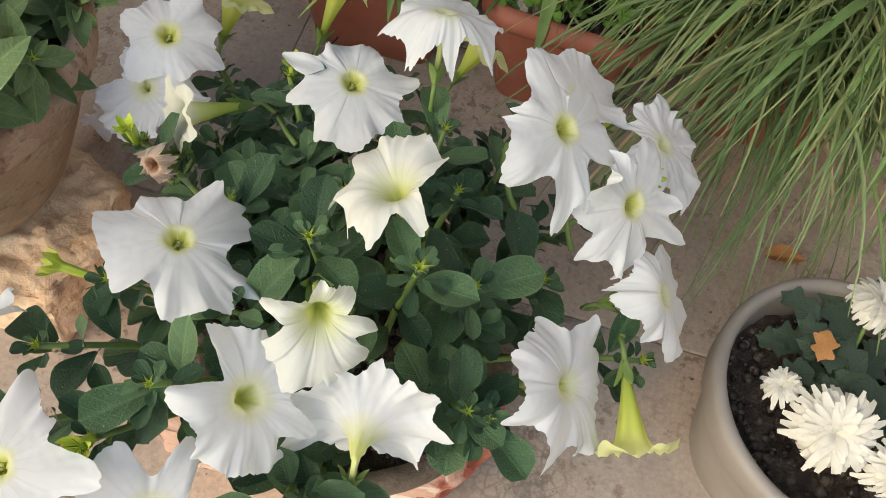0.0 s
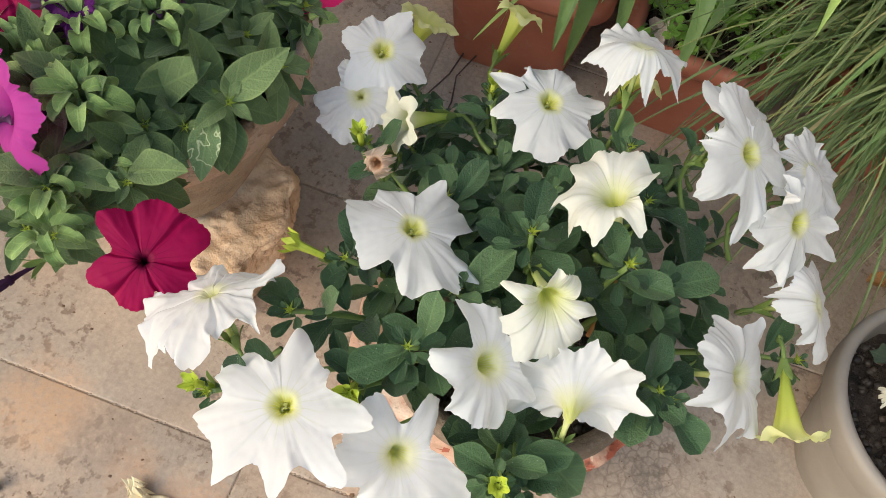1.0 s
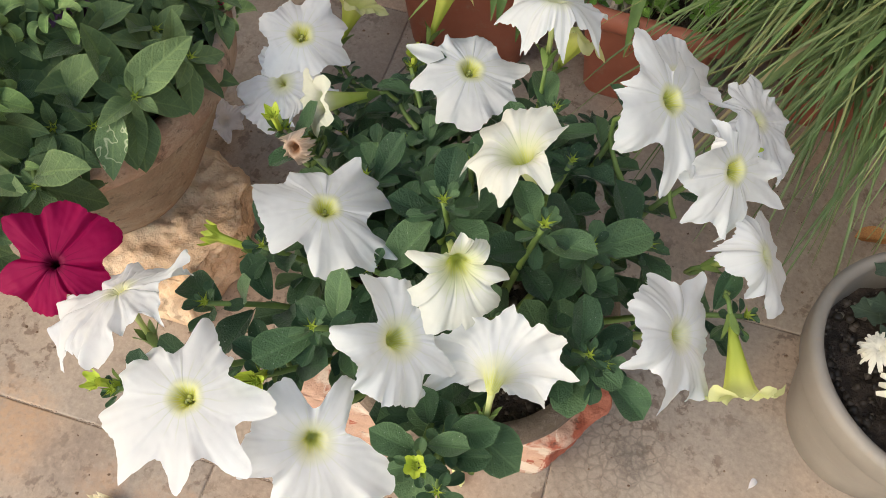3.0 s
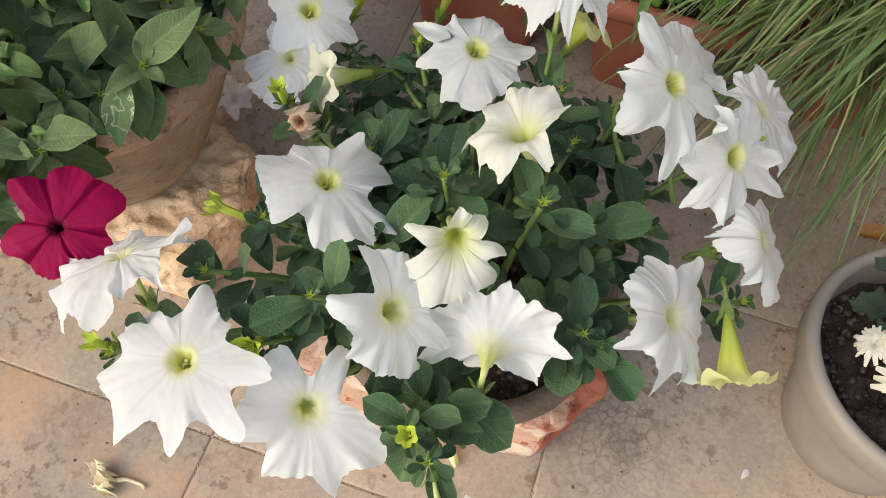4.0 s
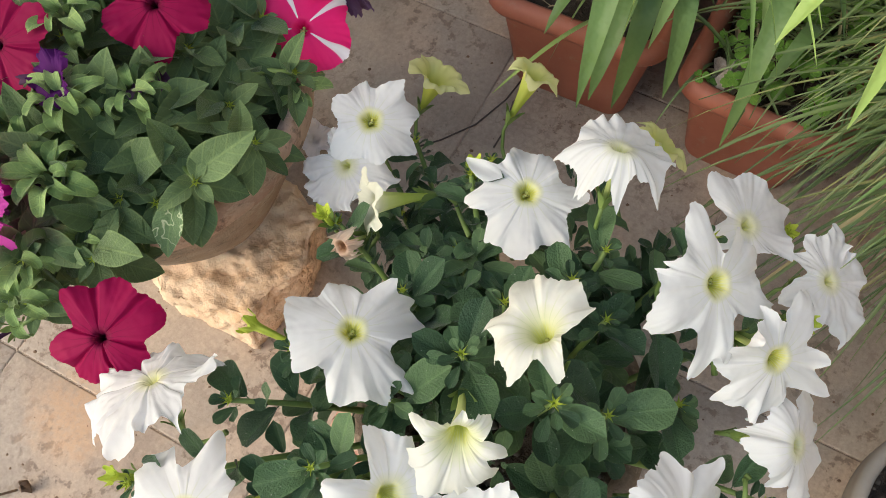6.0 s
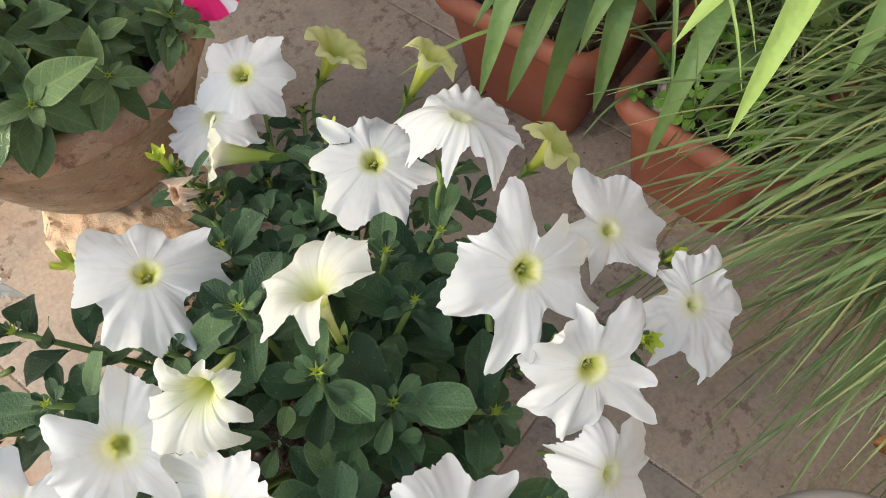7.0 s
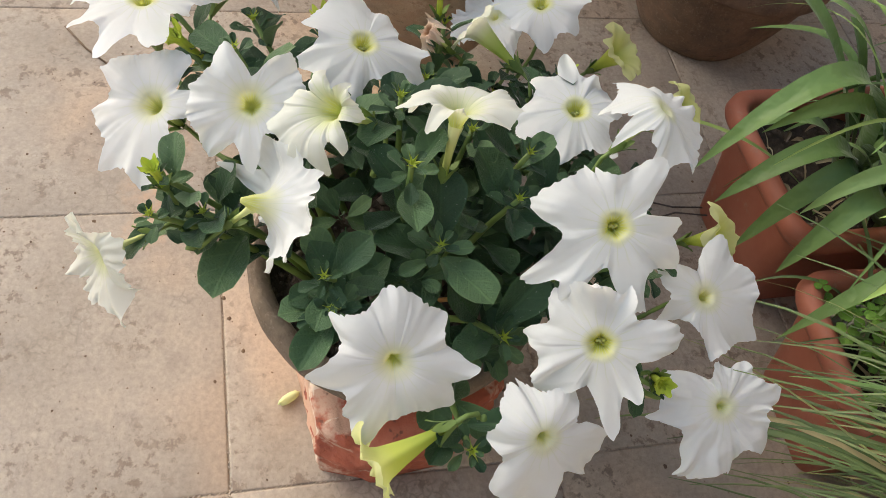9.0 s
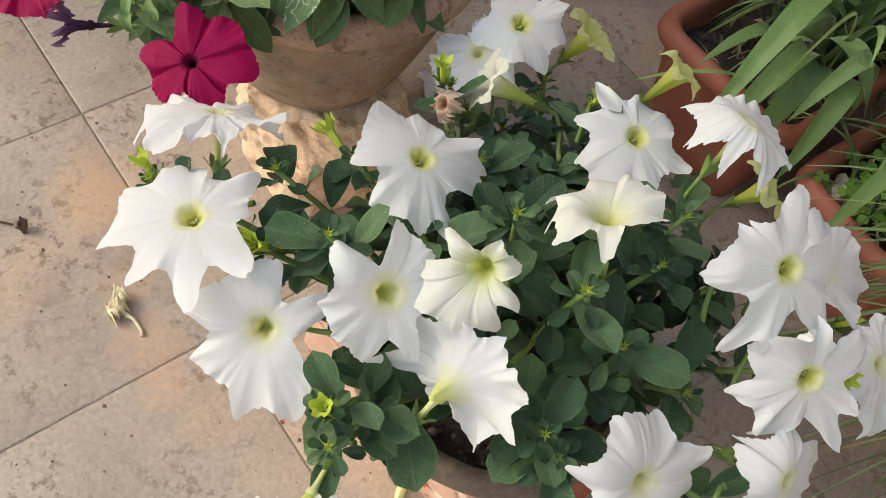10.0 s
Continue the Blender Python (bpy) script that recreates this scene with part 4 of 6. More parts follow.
def flower(plant, centre, facing, lobes, seed, material, label, long=True, tube_material=None, stamens=True, node=None, trumpet=None, axis=None, **shape):
    """One open flower with its tube, calyx and stamens, and the stalk down to its node."""
    at = frame_of(centre, facing)
    ob = put("flower", trumpet_mesh(seed, *trumpet) if trumpet else corolla_mesh(lobes, seed, **({} if long else {"depth": 0.007}), **shape), material, at, plant, label)
    bell, wide = shape.get("bell", 0.0), max(0.62, shape.get("throat", 0.74))
    deep = trumpet[0] if trumpet else (0.042 if long else 0.030) + bell
    if axis:
        # a bent flower: the tube leaves the throat in a direction of its own
        at = frame_of(at @ Vector((0, 0, -bell)) + Vector(axis).normalized() * 0.003, axis) @ Matrix.Translation((0, 0, bell))
    if not trumpet:
        put("tube", TUBE_LONG if long else TUBE_SHORT, tube_material or M_TUBE, at @ Matrix.Translation((0, 0, -bell)) @ Matrix.Diagonal((wide, wide, 1, 1)), ob)
        if stamens:
            put("stamen", STAMEN, M_STAMEN, at @ Matrix.Translation((0, 0, -0.005 - bell)), ob)
    big = long and deep > 0.035
    put("calyx", CALYX if big else CALYX_SHORT, M_STEM, at @ Matrix.Translation((0, 0, (0.042 if big else 0.030) - deep)), ob)
    if node is not None:
        a, b = at @ Vector((0, 0, -deep - 0.002)), Vector(node)
        back = at @ Vector((0, 0, -deep - 0.018))
        pts = [a, a.lerp(back, 0.6)] + [back.lerp(b, t) + Vector((0, 0, -0.006 * math.sin(math.pi * t))) for t in (0.2, 0.45, 0.7, 1.0)]
        v, f = tube(pts, [0.0017, 0.0016, 0.0017, 0.0018, 0.0020, 0.0024], 7)
        put("stalk", mesh_of("stalk", v, f), M_STEM, None, plant)
    return ob


def bud_tip_mesh():
    """A small folded lime tuft at a shoot's heart, like a closed star."""
    verts, faces, sides = [], [], 12
    for r0, r1, z0, z1 in ((0.0009, 0.0009, 0, 0), (0.0024, 0.0013, 0.0025, 0.0022), (0.0046, 0.0014, 0.0052, 0.0034), (0.0058, 0.0009, 0.0062, 0.0028)):
        for k in range(sides):
            a = 2 * math.pi * k / sides
            r, z = (r0, z0) if k % 2 == 0 else (r1, z1)
            verts.append((r * math.cos(a), r * math.sin(a), z))
    for j in range(3):
        for k in range(sides):
            a, b = j * sides + k, j * sides + (k + 1) % sides
            faces.append((a, b, b + sides, a + sides))
    faces.append(tuple(range(sides))[::-1])
    return mesh_of("bud", verts, faces)


BUD_TIP = bud_tip_mesh()


def rosette(plant, tip, up, size, count, shapes, material, bud=True, spread=1.0):
    """Leaves in turning pairs round a shoot tip, the youngest in the middle."""
    up = Vector(up).normalized()
    m = frame_of(tip, up)
    turn = rng.random() * 6.28
    for k in range(count):
        q = k / max(1, count - 1)
        a = turn + k * 2.4 + rng.uniform(-0.25, 0.25)
        rise = (1.05 - 1.0 * q * spread) + rng.uniform(-0.12, 0.12)
        way = m.to_3x3() @ Vector((math.cos(a) * math.cos(rise), math.sin(a) * math.cos(rise), math.sin(rise)))
        base = m @ Vector((0.002 * math.cos(a), 0.002 * math.sin(a), 0.003 - 0.020 * q ** 1.3))
        length = size * (0.28 + 0.72 * q ** 0.8) * rng.uniform(0.88, 1.12)
        put("leaf", rng.choice(shapes), material, leaf_pose(base, way, up, length, rng.uniform(-0.25, 0.25)), plant)
    if bud:
        put("bud", BUD_TIP, M_BUD, m @ Matrix.Scale(rng.uniform(0.9, 1.3), 4), plant)


def shoot(plant, base, tip, sag, size, count, shapes, material, low=6, bud=True, start=0.35, lift=(0, 0, 1), big=1.0, small=1.0, spread=1.0):
    """A leafy stem from the soil to its tip, with a rosette at the end."""
    base, tip = Vector(base), Vector(tip)
    pts = bend(base, tip, sag, 8)
    v, f = tube(pts, [0.0030 - 0.0012 * k / 8 for k in range(9)], 7)
    put("stem", mesh_of("stem", v, f), M_STEM, None, plant)
    turn = rng.random() * 6
    for k in range(low):
        s = start + (0.90 - start) * k / max(1, low - 1)
        i = min(7, int(s * 8))
        p = pts[i].lerp(pts[i + 1], s * 8 - i)
        d = (pts[i + 1] - pts[i]).normalized()
        m = frame_of(p, d)
        a = turn + k * 2.4
        way = m.to_3x3() @ Vector((math.cos(a), math.sin(a), 0.45)) + Vector((0, 0, 0.25))
        put("leaf", rng.choice(shapes), material, leaf_pose(p, way, Vector(lift) + d * 0.4, size * big * rng.uniform(0.85, 1.2), rng.uniform(-0.3, 0.3)), plant)
    end = (pts[-1] - pts[-2]).normalized()
    rosette(plant, tip, end * 0.6 + Vector(lift), size * small, count, shapes, material, bud, spread)


# ---- the white petunia ----
white = root("white_petunia", 0.031, 0.272, 0.19, "bushy petunia with white star-shaped flowers in a clay pot", "petunia", "petunias")
HEART = Vector((0.035, 0.272, 0.195))


def near_heart(p, k=0.42):
    d = Vector(p) - HEART
    d.z = 0
    return HEART + d.normalized() * min(0.07, d.length * k)


def white_flower(centre, facing, lobes, seed, node, material=None, label="white petunia flower with a lime throat", **shape):
    return flower(white, centre, facing, lobes, seed, material or M_WHITE, label, node=node, **shape)


white_flower((-0.073, 0.266, 0.338), (0.2, 0.06, 0.97), [(-128, 45, -6), (-89, 49, 2), (-49, 51, -1), (-29, 54, 2, -20), (29, 52, -20, -10), (50, 52, -10), (69, 47, 0), (114, 42, -16), (172, 48, -3, 30)], 1, (-0.045, 0.275, 0.270), notch=0.28)
white_flower((-0.134, 0.129, 0.35), (-0.08, -0.12, 0.98), [(-170, 54, -14), (-128, 56, -10), (-87, 50, -3), (-44, 57, -1), (-7, 52, 2), (48, 33, -2, -40), (92, 52, -7), (137, 50, -22), (160, 50, -10)], 2, (-0.09, 0.16, 0.285), notch=0.27)
white_flower((-0.062, 0.114, 0.329), (0.25, -0.44, 0.86), [(-154, 44, -5), (-117, 46, -5), (-93, 40, -6), (-67, 55, -9), (-33, 55, -4), (63, 40, -6), (117, 39, -7)], 3, (-0.04, 0.165, 0.275), M_WHITE_PALE, "white petunia flower with a pale lime throat", notch=0.26, bell=0.006, stamens=False)
white_flower((0.015, 0.2, 0.386), (0.12, -0.74, 0.66), [(-144, 38, -17), (-115, 41, 0), (-80, 38, -2), (-47, 39, -13), (-12, 31, -5), (31, 21, -11), (90, 21, -4), (173, 30, -11)], 4, (0.03, 0.235, 0.325), M_CREAM, "cream petunia flower with a lime throat", notch=0.30, bell=0.014, stamens=False, throat=0.8, crease=0.002)
white_flower((0.045, 0.277, 0.404), (-0.36, 0.22, 0.9), [(-158, 35, -18), (-114, 36, -13), (-65, 31, -11), (32, 33, -8), (64, 37, -2), (95, 34, 6, -30), (112, 48, -14), (172, 41, -19)], 5, (0.05, 0.262, 0.345), M_CREAM, "cream petunia flower on an upright stalk", notch=0.26, bell=0.012)
white_flower((0.196, 0.311, 0.346), (0.5, -0.5, 0.7), [(-169, 40, -10), (-125, 47, -12), (-95, 47, 4), (-82, 50, -14), (-23, 55, -2), (3, 40, 3), (59, 48, -5), (121, 36, -5), (155, 44, 12, 125)], 6, (0.175, 0.315, 0.275), notch=0.28)
white_flower((-0.016, 0.167, 0.364), (0.5, -0.2, 0.84), [(-176, 41, 1), (-127, 38, -3), (-100, 38, -6), (-61, 41, -8), (-18, 41, -4), (40, 40, -4), (80, 36, -4), (122, 41, -12)], 7, (0.0, 0.20, 0.30), M_WHITE_PALE, "white petunia flower with a pale lime throat", notch=0.28, bell=0.006, stamens=False, throat=0.8)
white_flower((0.145, 0.335, 0.385), (0.5, -0.3, 0.81), [(-179, 38, -6), (-134, 50, -4), (-83, 60, -9, -25), (-62, 52, 2), (-4, 52, 0), (36, 48, -12), (68, 40, -6), (116, 50, -9), (172, 35, -5)], 8, (0.13, 0.325, 0.305), notch=0.31)
white_flower((0.159, 0.2, 0.321), (0.62, -0.24, 0.74), [(-146, 46, -14), (-101, 51, -6), (-60, 46, -6), (-42, 52, -6), (-20, 36, -10), (28, 45, -11), (62, 49, -5), (104, 40, -16), (158, 43, -8)], 9, (0.135, 0.22, 0.265), M_WHITE_PALE, "white petunia flower with a pale throat", notch=0.20, throat=0.5, stamens=False, bell=0.006)
white_flower((0.017, 0.398, 0.33), (0.15, -0.18, 0.96), [(-161, 44, -7), (-117, 44, -12), (-85, 48, -2), (-40, 48, 4), (10, 44, -4), (70, 38, -6), (112, 40, -20), (131, 31, 3), (161, 50, -7)], 10, (0.015, 0.375, 0.26), notch=0.28)
white_flower((0.176, 0.42, 0.31), (0.4, -0.1, 0.91), [(-148, 36, -6), (-85, 38, -6), (-19, 42, 2), (37, 47, -6), (85, 42, -6), (139, 44, -4)], 11, (0.155, 0.39, 0.255), M_WHITE_PALE, "white petunia flower with a pale throat", throat=0.42, stamens=False)
white_flower((0.243, 0.4, 0.29), (0.42, -0.12, 0.88), [(-145, 38, -8), (-102, 46, -8), (-49, 53, -8), (-10, 42, -6), (27, 45, -7), (81, 48, -7), (120, 36, -10), (151, 28, -11)], 12, (0.20, 0.375, 0.25), M_WHITE_PALE, "white petunia flower with a pale throat", ruffle=0.004, notch=0.2, throat=0.3, stamens=False)
white_flower((0.226, 0.27, 0.306), (0.74, -0.1, 0.62), [(-170, 29, -20), (-100, 30, -12), (-53, 45, -2), (-14, 52, -4), (30, 42, -2), (63, 44, -5), (120, 34, -12), (178, 25, -26)], 13, (0.20, 0.285, 0.255), M_WHITE_PALE, "white petunia flower with a pale throat", throat=0.42, stamens=False)
# the one that turns its back and opens away over the pot
white_flower((0.042, 0.168, 0.331), (0.19, 0.87, -0.38), [(122, 30, 0), (158, 46, -22), (-165, 46, -12), (-120, 40, 0), (-85, 38, 10), (-42, 48, 8), (-8, 48, -8), (38, 42, 4), (82, 27, 8)], 14, (0.030, 0.112, 0.294), M_WHITE_PALE, "white petunia flower facing away, seen from behind", ruffle=0.003, notch=0.26, stamens=False, long=False, bell=0.014, throat=0.7, axis=(0.10, 0.68, 0.73))
white_flower((-0.117, 0.445, 0.304), (0.1, -0.3, 0.95), [(-128, 44), (-62, 40), (-20, 46), (28, 42), (66, 45), (112, 38), (162, 40)], 15, (-0.09, 0.42, 0.24), size=0.92)
white_flower((-0.130, 0.412, 0.284), (-0.15, -0.45, 0.85), [(-170, 42), (-140, 44), (-105, 46), (-70, 40), (-25, 44), (-2, 48), (60, 36), (120, 36)], 16, (-0.09, 0.40, 0.225), M_WHITE_PALE, "white ruffled petunia flower under another", ruffle=0.006, size=0.92, notch=0.18, throat=0.35, stamens=False)
white_flower((0.072, 0.416, 0.384), (0.05, 0.56, 0.82), [(179, 40, -20), (-141, 26, -33), (-64, 22, -36), (-12, 34, -28), (25, 42, -12), (64, 38, 2), (96, 38, 10), (132, 39, 0)], 17, (0.07, 0.39, 0.29), M_WHITE_PALE, "white petunia flower drooping like a dome", ruffle=0.003, notch=0.16, throat=0.45, stamens=False)
white_flower((-0.197, 0.205, 0.322), (-0.4, 0.45, 0.75), [(-150, 54), (-100, 52), (-45, 50), (0, 50), (60, 46), (115, 48), (170, 54)], 18, (-0.15, 0.19, 0.28), M_WHITE_PALE, "white petunia flower turned away over the stone block", droop=0.024, ruffle=0.006, notch=0.22, throat=0.5, crease=0.003, stamens=False)
white_flower((0.021, 0.066, 0.296), (0.25, -0.94, 0.05), [(147, 25, 20), (109, 31, 8), (60, 26, 2), (-8, 26, -2), (-26, 40, 12), (-62, 27, 20), (-120, 26, 20)], 19, (0.016, 0.112, 0.290), M_CREAM, "small cream petunia flower, half open", long=False, ruffle=0.004, notch=0.14, cone=0.55, throat=0.6, size=1.2, stamens=False)
flower(white, (-0.092, 0.372, 0.313), (-0.78, -0.50, 0.32), None, 20, M_PALE, "half-open cream petunia trumpet", node=(-0.02, 0.375, 0.285), trumpet=(0.046, 0.022, 0.15, 0.36))
for centre, facing, node, seed, size, label in (((0.203, 0.178, 0.290), (0.1, -0.95, -0.25), (0.200, 0.245, 0.298), 21, (0.046, 0.025, 0.30, 0.26, 0.16), "lime-green hanging petunia trumpet"),
                                                ((-0.004, 0.538, 0.272), (0.3, 0.5, 0.78), (-0.005, 0.47, 0.205), 22, (0.046, 0.022, 0.30, 0.26), "lime-green petunia trumpet on a tall stalk"),
                                                ((-0.087, 0.526, 0.256), (0.3, 0.45, 0.8), (-0.085, 0.47, 0.205), 23, (0.034, 0.025, 0.10, 0.22), "cupped lime-green petunia flower"),
                                                ((0.112, 0.510, 0.250), (0.45, 0.45, 0.62), (0.095, 0.45, 0.21), 24, (0.034, 0.025, 0.40, 0.36), "lime-green half-open petunia flower")):
    flower(white, centre, facing, None, seed, M_LIME, label, node=node, trumpet=size)
for k, (c, d, nd) in enumerate((((-0.152, 0.266, 0.290), (-0.9, 0.1, 0.35), (-0.11, 0.258, 0.285)), ((-0.098, 0.143, 0.345), (-0.2, -0.6, 0.7), (-0.085, 0.165, 0.305)),
                                ((0.226, 0.462, 0.236), (0.3, -0.1, 0.9), (0.19, 0.42, 0.22)), ((0.222, 0.354, 0.314), (0.5, -0.3, 0.7), (0.195, 0.35, 0.265)),
                                ((-0.122, 0.350, 0.322), (-0.1, -0.1, 0.95), (-0.10, 0.345, 0.27)), ((-0.190, 0.140, 0.335), (-0.5, -0.2, 0.8), (-0.165, 0.155, 0.30)),
                                ((-0.003, 0.103, 0.335), (-0.1, -0.3, 0.95), (0.01, 0.12, 0.30)), ((-0.026, 0.415, 0.322), (0, 0, 1), (-0.02, 0.40, 0.27)))):
    bud = flower(white, c, d, None, 40 + k, M_BUD, "lime-green petunia bud", node=nd, trumpet=((0.028, 0.0085, -1.1, 0.16) if k < 2 else (0.018, 0.0062, -1.0, 0.2)))
    put("petal", BUD_TIP, M_BUD, frame_of(c, d) @ Matrix.Translation((0, 0, -0.003)) @ Matrix.Scale(1.25 if k < 2 else 0.9, 4), bud)
flower(white, (-0.108, 0.334, 0.306), (-0.3, -0.5, 0.4), [(-150, 11), (-95, 15), (-40, 11), (30, 10), (90, 13), (150, 10)], 60, M_WITHER, "withered crumpled petunia flower, cream and brown", long=False, stamens=False, node=(-0.10, 0.345, 0.27), cone=-0.25, droop=0.012, ruffle=0.009, notch=0.12, sharp=1.6, throat=0.5)

TIPS = [((0.087, 0.311, 0.344), 0.033, 9), ((0.110, 0.180, 0.312), 0.034, 11), ((0.097, 0.178, 0.330), 0.030, 10), ((-0.067, 0.172, 0.359), 0.034, 9), ((-0.025, 0.361, 0.285), 0.036, 9),
        ((-0.116, 0.252, 0.306), 0.032, 8), ((-0.004, 0.106, 0.326), 0.030, 8), ((0.010, 0.096, 0.308), 0.028, 8), ((0.213, 0.232, 0.288), 0.028, 9), ((-0.028, 0.412, 0.312), 0.028, 7),
        ((-0.115, 0.355, 0.300), 0.026, 7), ((-0.182, 0.138, 0.328), 0.024, 8), ((0.064, 0.241, 0.374), 0.034, 9), ((0.003, 0.260, 0.364), 0.036, 10), ((0.079, 0.366, 0.330), 0.032, 8),
        ((0.149, 0.395, 0.325), 0.026, 8), ((0.218, 0.357, 0.300), 0.024, 7), ((-0.146, 0.208, 0.305), 0.036, 7), ((-0.083, 0.400, 0.240), 0.036, 8),
        ((0.150, 0.284, 0.285), 0.038, 8), ((-0.052, 0.310, 0.312), 0.036, 9), ((-0.095, 0.150, 0.335), 0.034, 7), ((0.100, 0.252, 0.335), 0.038, 9), ((0.060, 0.330, 0.352), 0.032, 8),
        ((0.020, 0.310, 0.335), 0.036, 8), ((-0.04, 0.230, 0.325), 0.036, 8), ((0.012, 0.128, 0.300), 0.040, 6), ((-0.02, 0.450, 0.270), 0.028, 8), ((-0.09, 0.470, 0.240), 0.028, 8)]
for tip, size, count in TIPS:
    shoot(white, near_heart(tip), tip, 0.012, size, count + 2, LEAVES, M_LEAF, 8, True, 0.36, big=1.18, small=0.64)
fill = random.Random(21)
for k in range(40):
    a = 2 * math.pi * k / 13.3 + fill.uniform(-0.2, 0.2)
    if -2.3 < (a if a < math.pi else a - 2 * math.pi) < -0.6 and k % 2:
        continue
    rr = fill.uniform(0.35, 0.95)
    tip = (0.035 + 0.150 * rr * math.cos(a), 0.270 + 0.150 * rr * math.sin(a), 0.225 + 0.085 * math.sqrt(max(0.0, 1 - rr * rr)) + fill.uniform(-0.01, 0.01))
    if math.hypot(tip[0] - 0.110, tip[1] - 0.282) < 0.034 or tip[1] < 0.190 or (tip[0] > 0.09 and tip[1] < 0.23):
        continue
    rosette(white, tip, (math.cos(a) * rr * 0.8, math.sin(a) * rr * 0.8, 0.8), 0.038, 7, LEAVES, M_LEAF, False, 1.1)

for k in range(34):
    a, rr = fill.uniform(0, 6.28), 0.11 * math.sqrt(fill.random())
    tip = (0.02 + rr * 1.2 * math.cos(a), 0.365 + rr * 0.9 * math.sin(a), 0.285 - 3.0 * rr * rr + fill.uniform(-0.012, 0.012))
    rosette(white, tip, (math.cos(a) * rr * 5, math.sin(a) * rr * 5, 0.8), 0.038, 7, LEAVES, M_LEAF, False, 1.1)

v, f = tube([(0.080, 0.262, 0.214), (0.086, 0.276, 0.231), (0.092, 0.288, 0.238), (0.096, 0.306, 0.247), (0.099, 0.318, 0.244)], [0.0022, 0.0019, 0.0017, 0.0015, 0.0012], 7)
put("stem", mesh_of("stem", v, f), M_ORANGE, None, white, "dry brown stem")

# ---- the crimson and purple petunia ----
red = root("crimson_petunia", -0.328, 0.440, 0.275, "crimson and purple petunia spilling over a clay pot", "petunia", "petunias")
ROOT2 = Vector((-0.328, 0.440, 0.278))


def red_shoot(tip, size, count, low=5):
    d = Vector(tip) - ROOT2
    d.z = 0
    if 0.10 < d.length < 0.18:
        tip = (tip[0], tip[1], max(tip[2], 0.322))
    shoot(red, ROOT2 + d.normalized() * min(0.08, d.length * 0.5), tip, 0.018, size * 1.02, count, POINTED, M_LEAF2, low, True, 0.45, spread=1.65)


def curly_tuft(tip, size, count):
    """Tight, pale young leaves rolled round a shoot's end."""
    for k in range(count):
        a = k * 2.4 + rng.uniform(-0.3, 0.3)
        out = 0.004 + 0.010 * k / count
        base = Vector(tip) + Vector((out * math.cos(a), out * math.sin(a), 0.004 - 0.010 * k / count))
        put("leaf", rng.choice(CURLED), M_YOUNG, leaf_pose(base, (math.cos(a), math.sin(a), 0.5), (0, 0, 1), size * rng.uniform(1.0, 1.5), rng.uniform(-0.4, 0.4)), red)


for tip, size, count in (((-0.304, 0.316, 0.362), 0.022, 14), ((-0.335, 0.330, 0.350), 0.020, 12), ((-0.275, 0.395, 0.360), 0.018, 12), ((-0.320, 0.375, 0.368), 0.022, 14), ((-0.312, 0.236, 0.316), 0.018, 12),
                         ((-0.345, 0.440, 0.372), 0.020, 12), ((-0.285, 0.292, 0.318), 0.015, 10), ((-0.183, 0.462, 0.302), 0.015, 10), ((-0.390, 0.370, 0.345), 0.020, 12), ((-0.320, 0.262, 0.325), 0.018, 10)):
    curly_tuft(tip, size, count)
for tip, size, count in (((-0.188, 0.391, 0.330), 0.040, 13), ((-0.216, 0.346, 0.337), 0.050, 9), ((-0.272, 0.327, 0.296), 0.056, 9), ((-0.304, 0.316, 0.345), 0.046, 10), ((-0.320, 0.267, 0.315), 0.050, 9),
                         ((-0.271, 0.278, 0.308), 0.046, 10), ((-0.259, 0.391, 0.340), 0.046, 11), ((-0.221, 0.420, 0.325), 0.050, 10), ((-0.312, 0.240, 0.303), 0.034, 9), ((-0.183, 0.462, 0.290), 0.044, 11),
                         ((-0.335, 0.245, 0.295), 0.046, 9), ((-0.30, 0.38, 0.350), 0.048, 10), ((-0.26, 0.45, 0.345), 0.048, 10), ((-0.225, 0.505, 0.300), 0.046, 10),
                         ((-0.34, 0.33, 0.335), 0.048, 10), ((-0.35, 0.43, 0.355), 0.048, 10), ((-0.30, 0.50, 0.335), 0.048, 10), ((-0.38, 0.36, 0.325), 0.048, 10), ((-0.42, 0.43, 0.325), 0.048, 10),
                         ((-0.37, 0.51, 0.325), 0.048, 10), ((-0.29, 0.555, 0.29), 0.046, 9), ((-0.38, 0.29, 0.315), 0.046, 9), ((-0.43, 0.35, 0.30), 0.046, 9), ((-0.245, 0.330, 0.285), 0.045, 6)):
    red_shoot(tip, size, count)
hang = random.Random(8)
for k in range(64):
    a = radians(-165 + 205 * (k + 0.5) / 64 + hang.uniform(-3, 3))
    out = hang.uniform(0.112, 0.146) - (0.045 if a > -1.2 else 0.0)
    base = ROOT2 + Vector((out * math.cos(a), out * math.sin(a), 0.040 - 0.10 * (out - 0.112) + hang.uniform(-0.006, 0.006)))
    turn = a + hang.uniform(-0.6, 0.6)
    put("leaf", hang.choice(POINTED), M_LEAF2, leaf_pose(base, (math.cos(turn), math.sin(turn), hang.uniform(-0.60, 0.0)), (0, 0, 1), hang.uniform(0.038, 0.054), hang.uniform(-0.3, 0.3)), red)
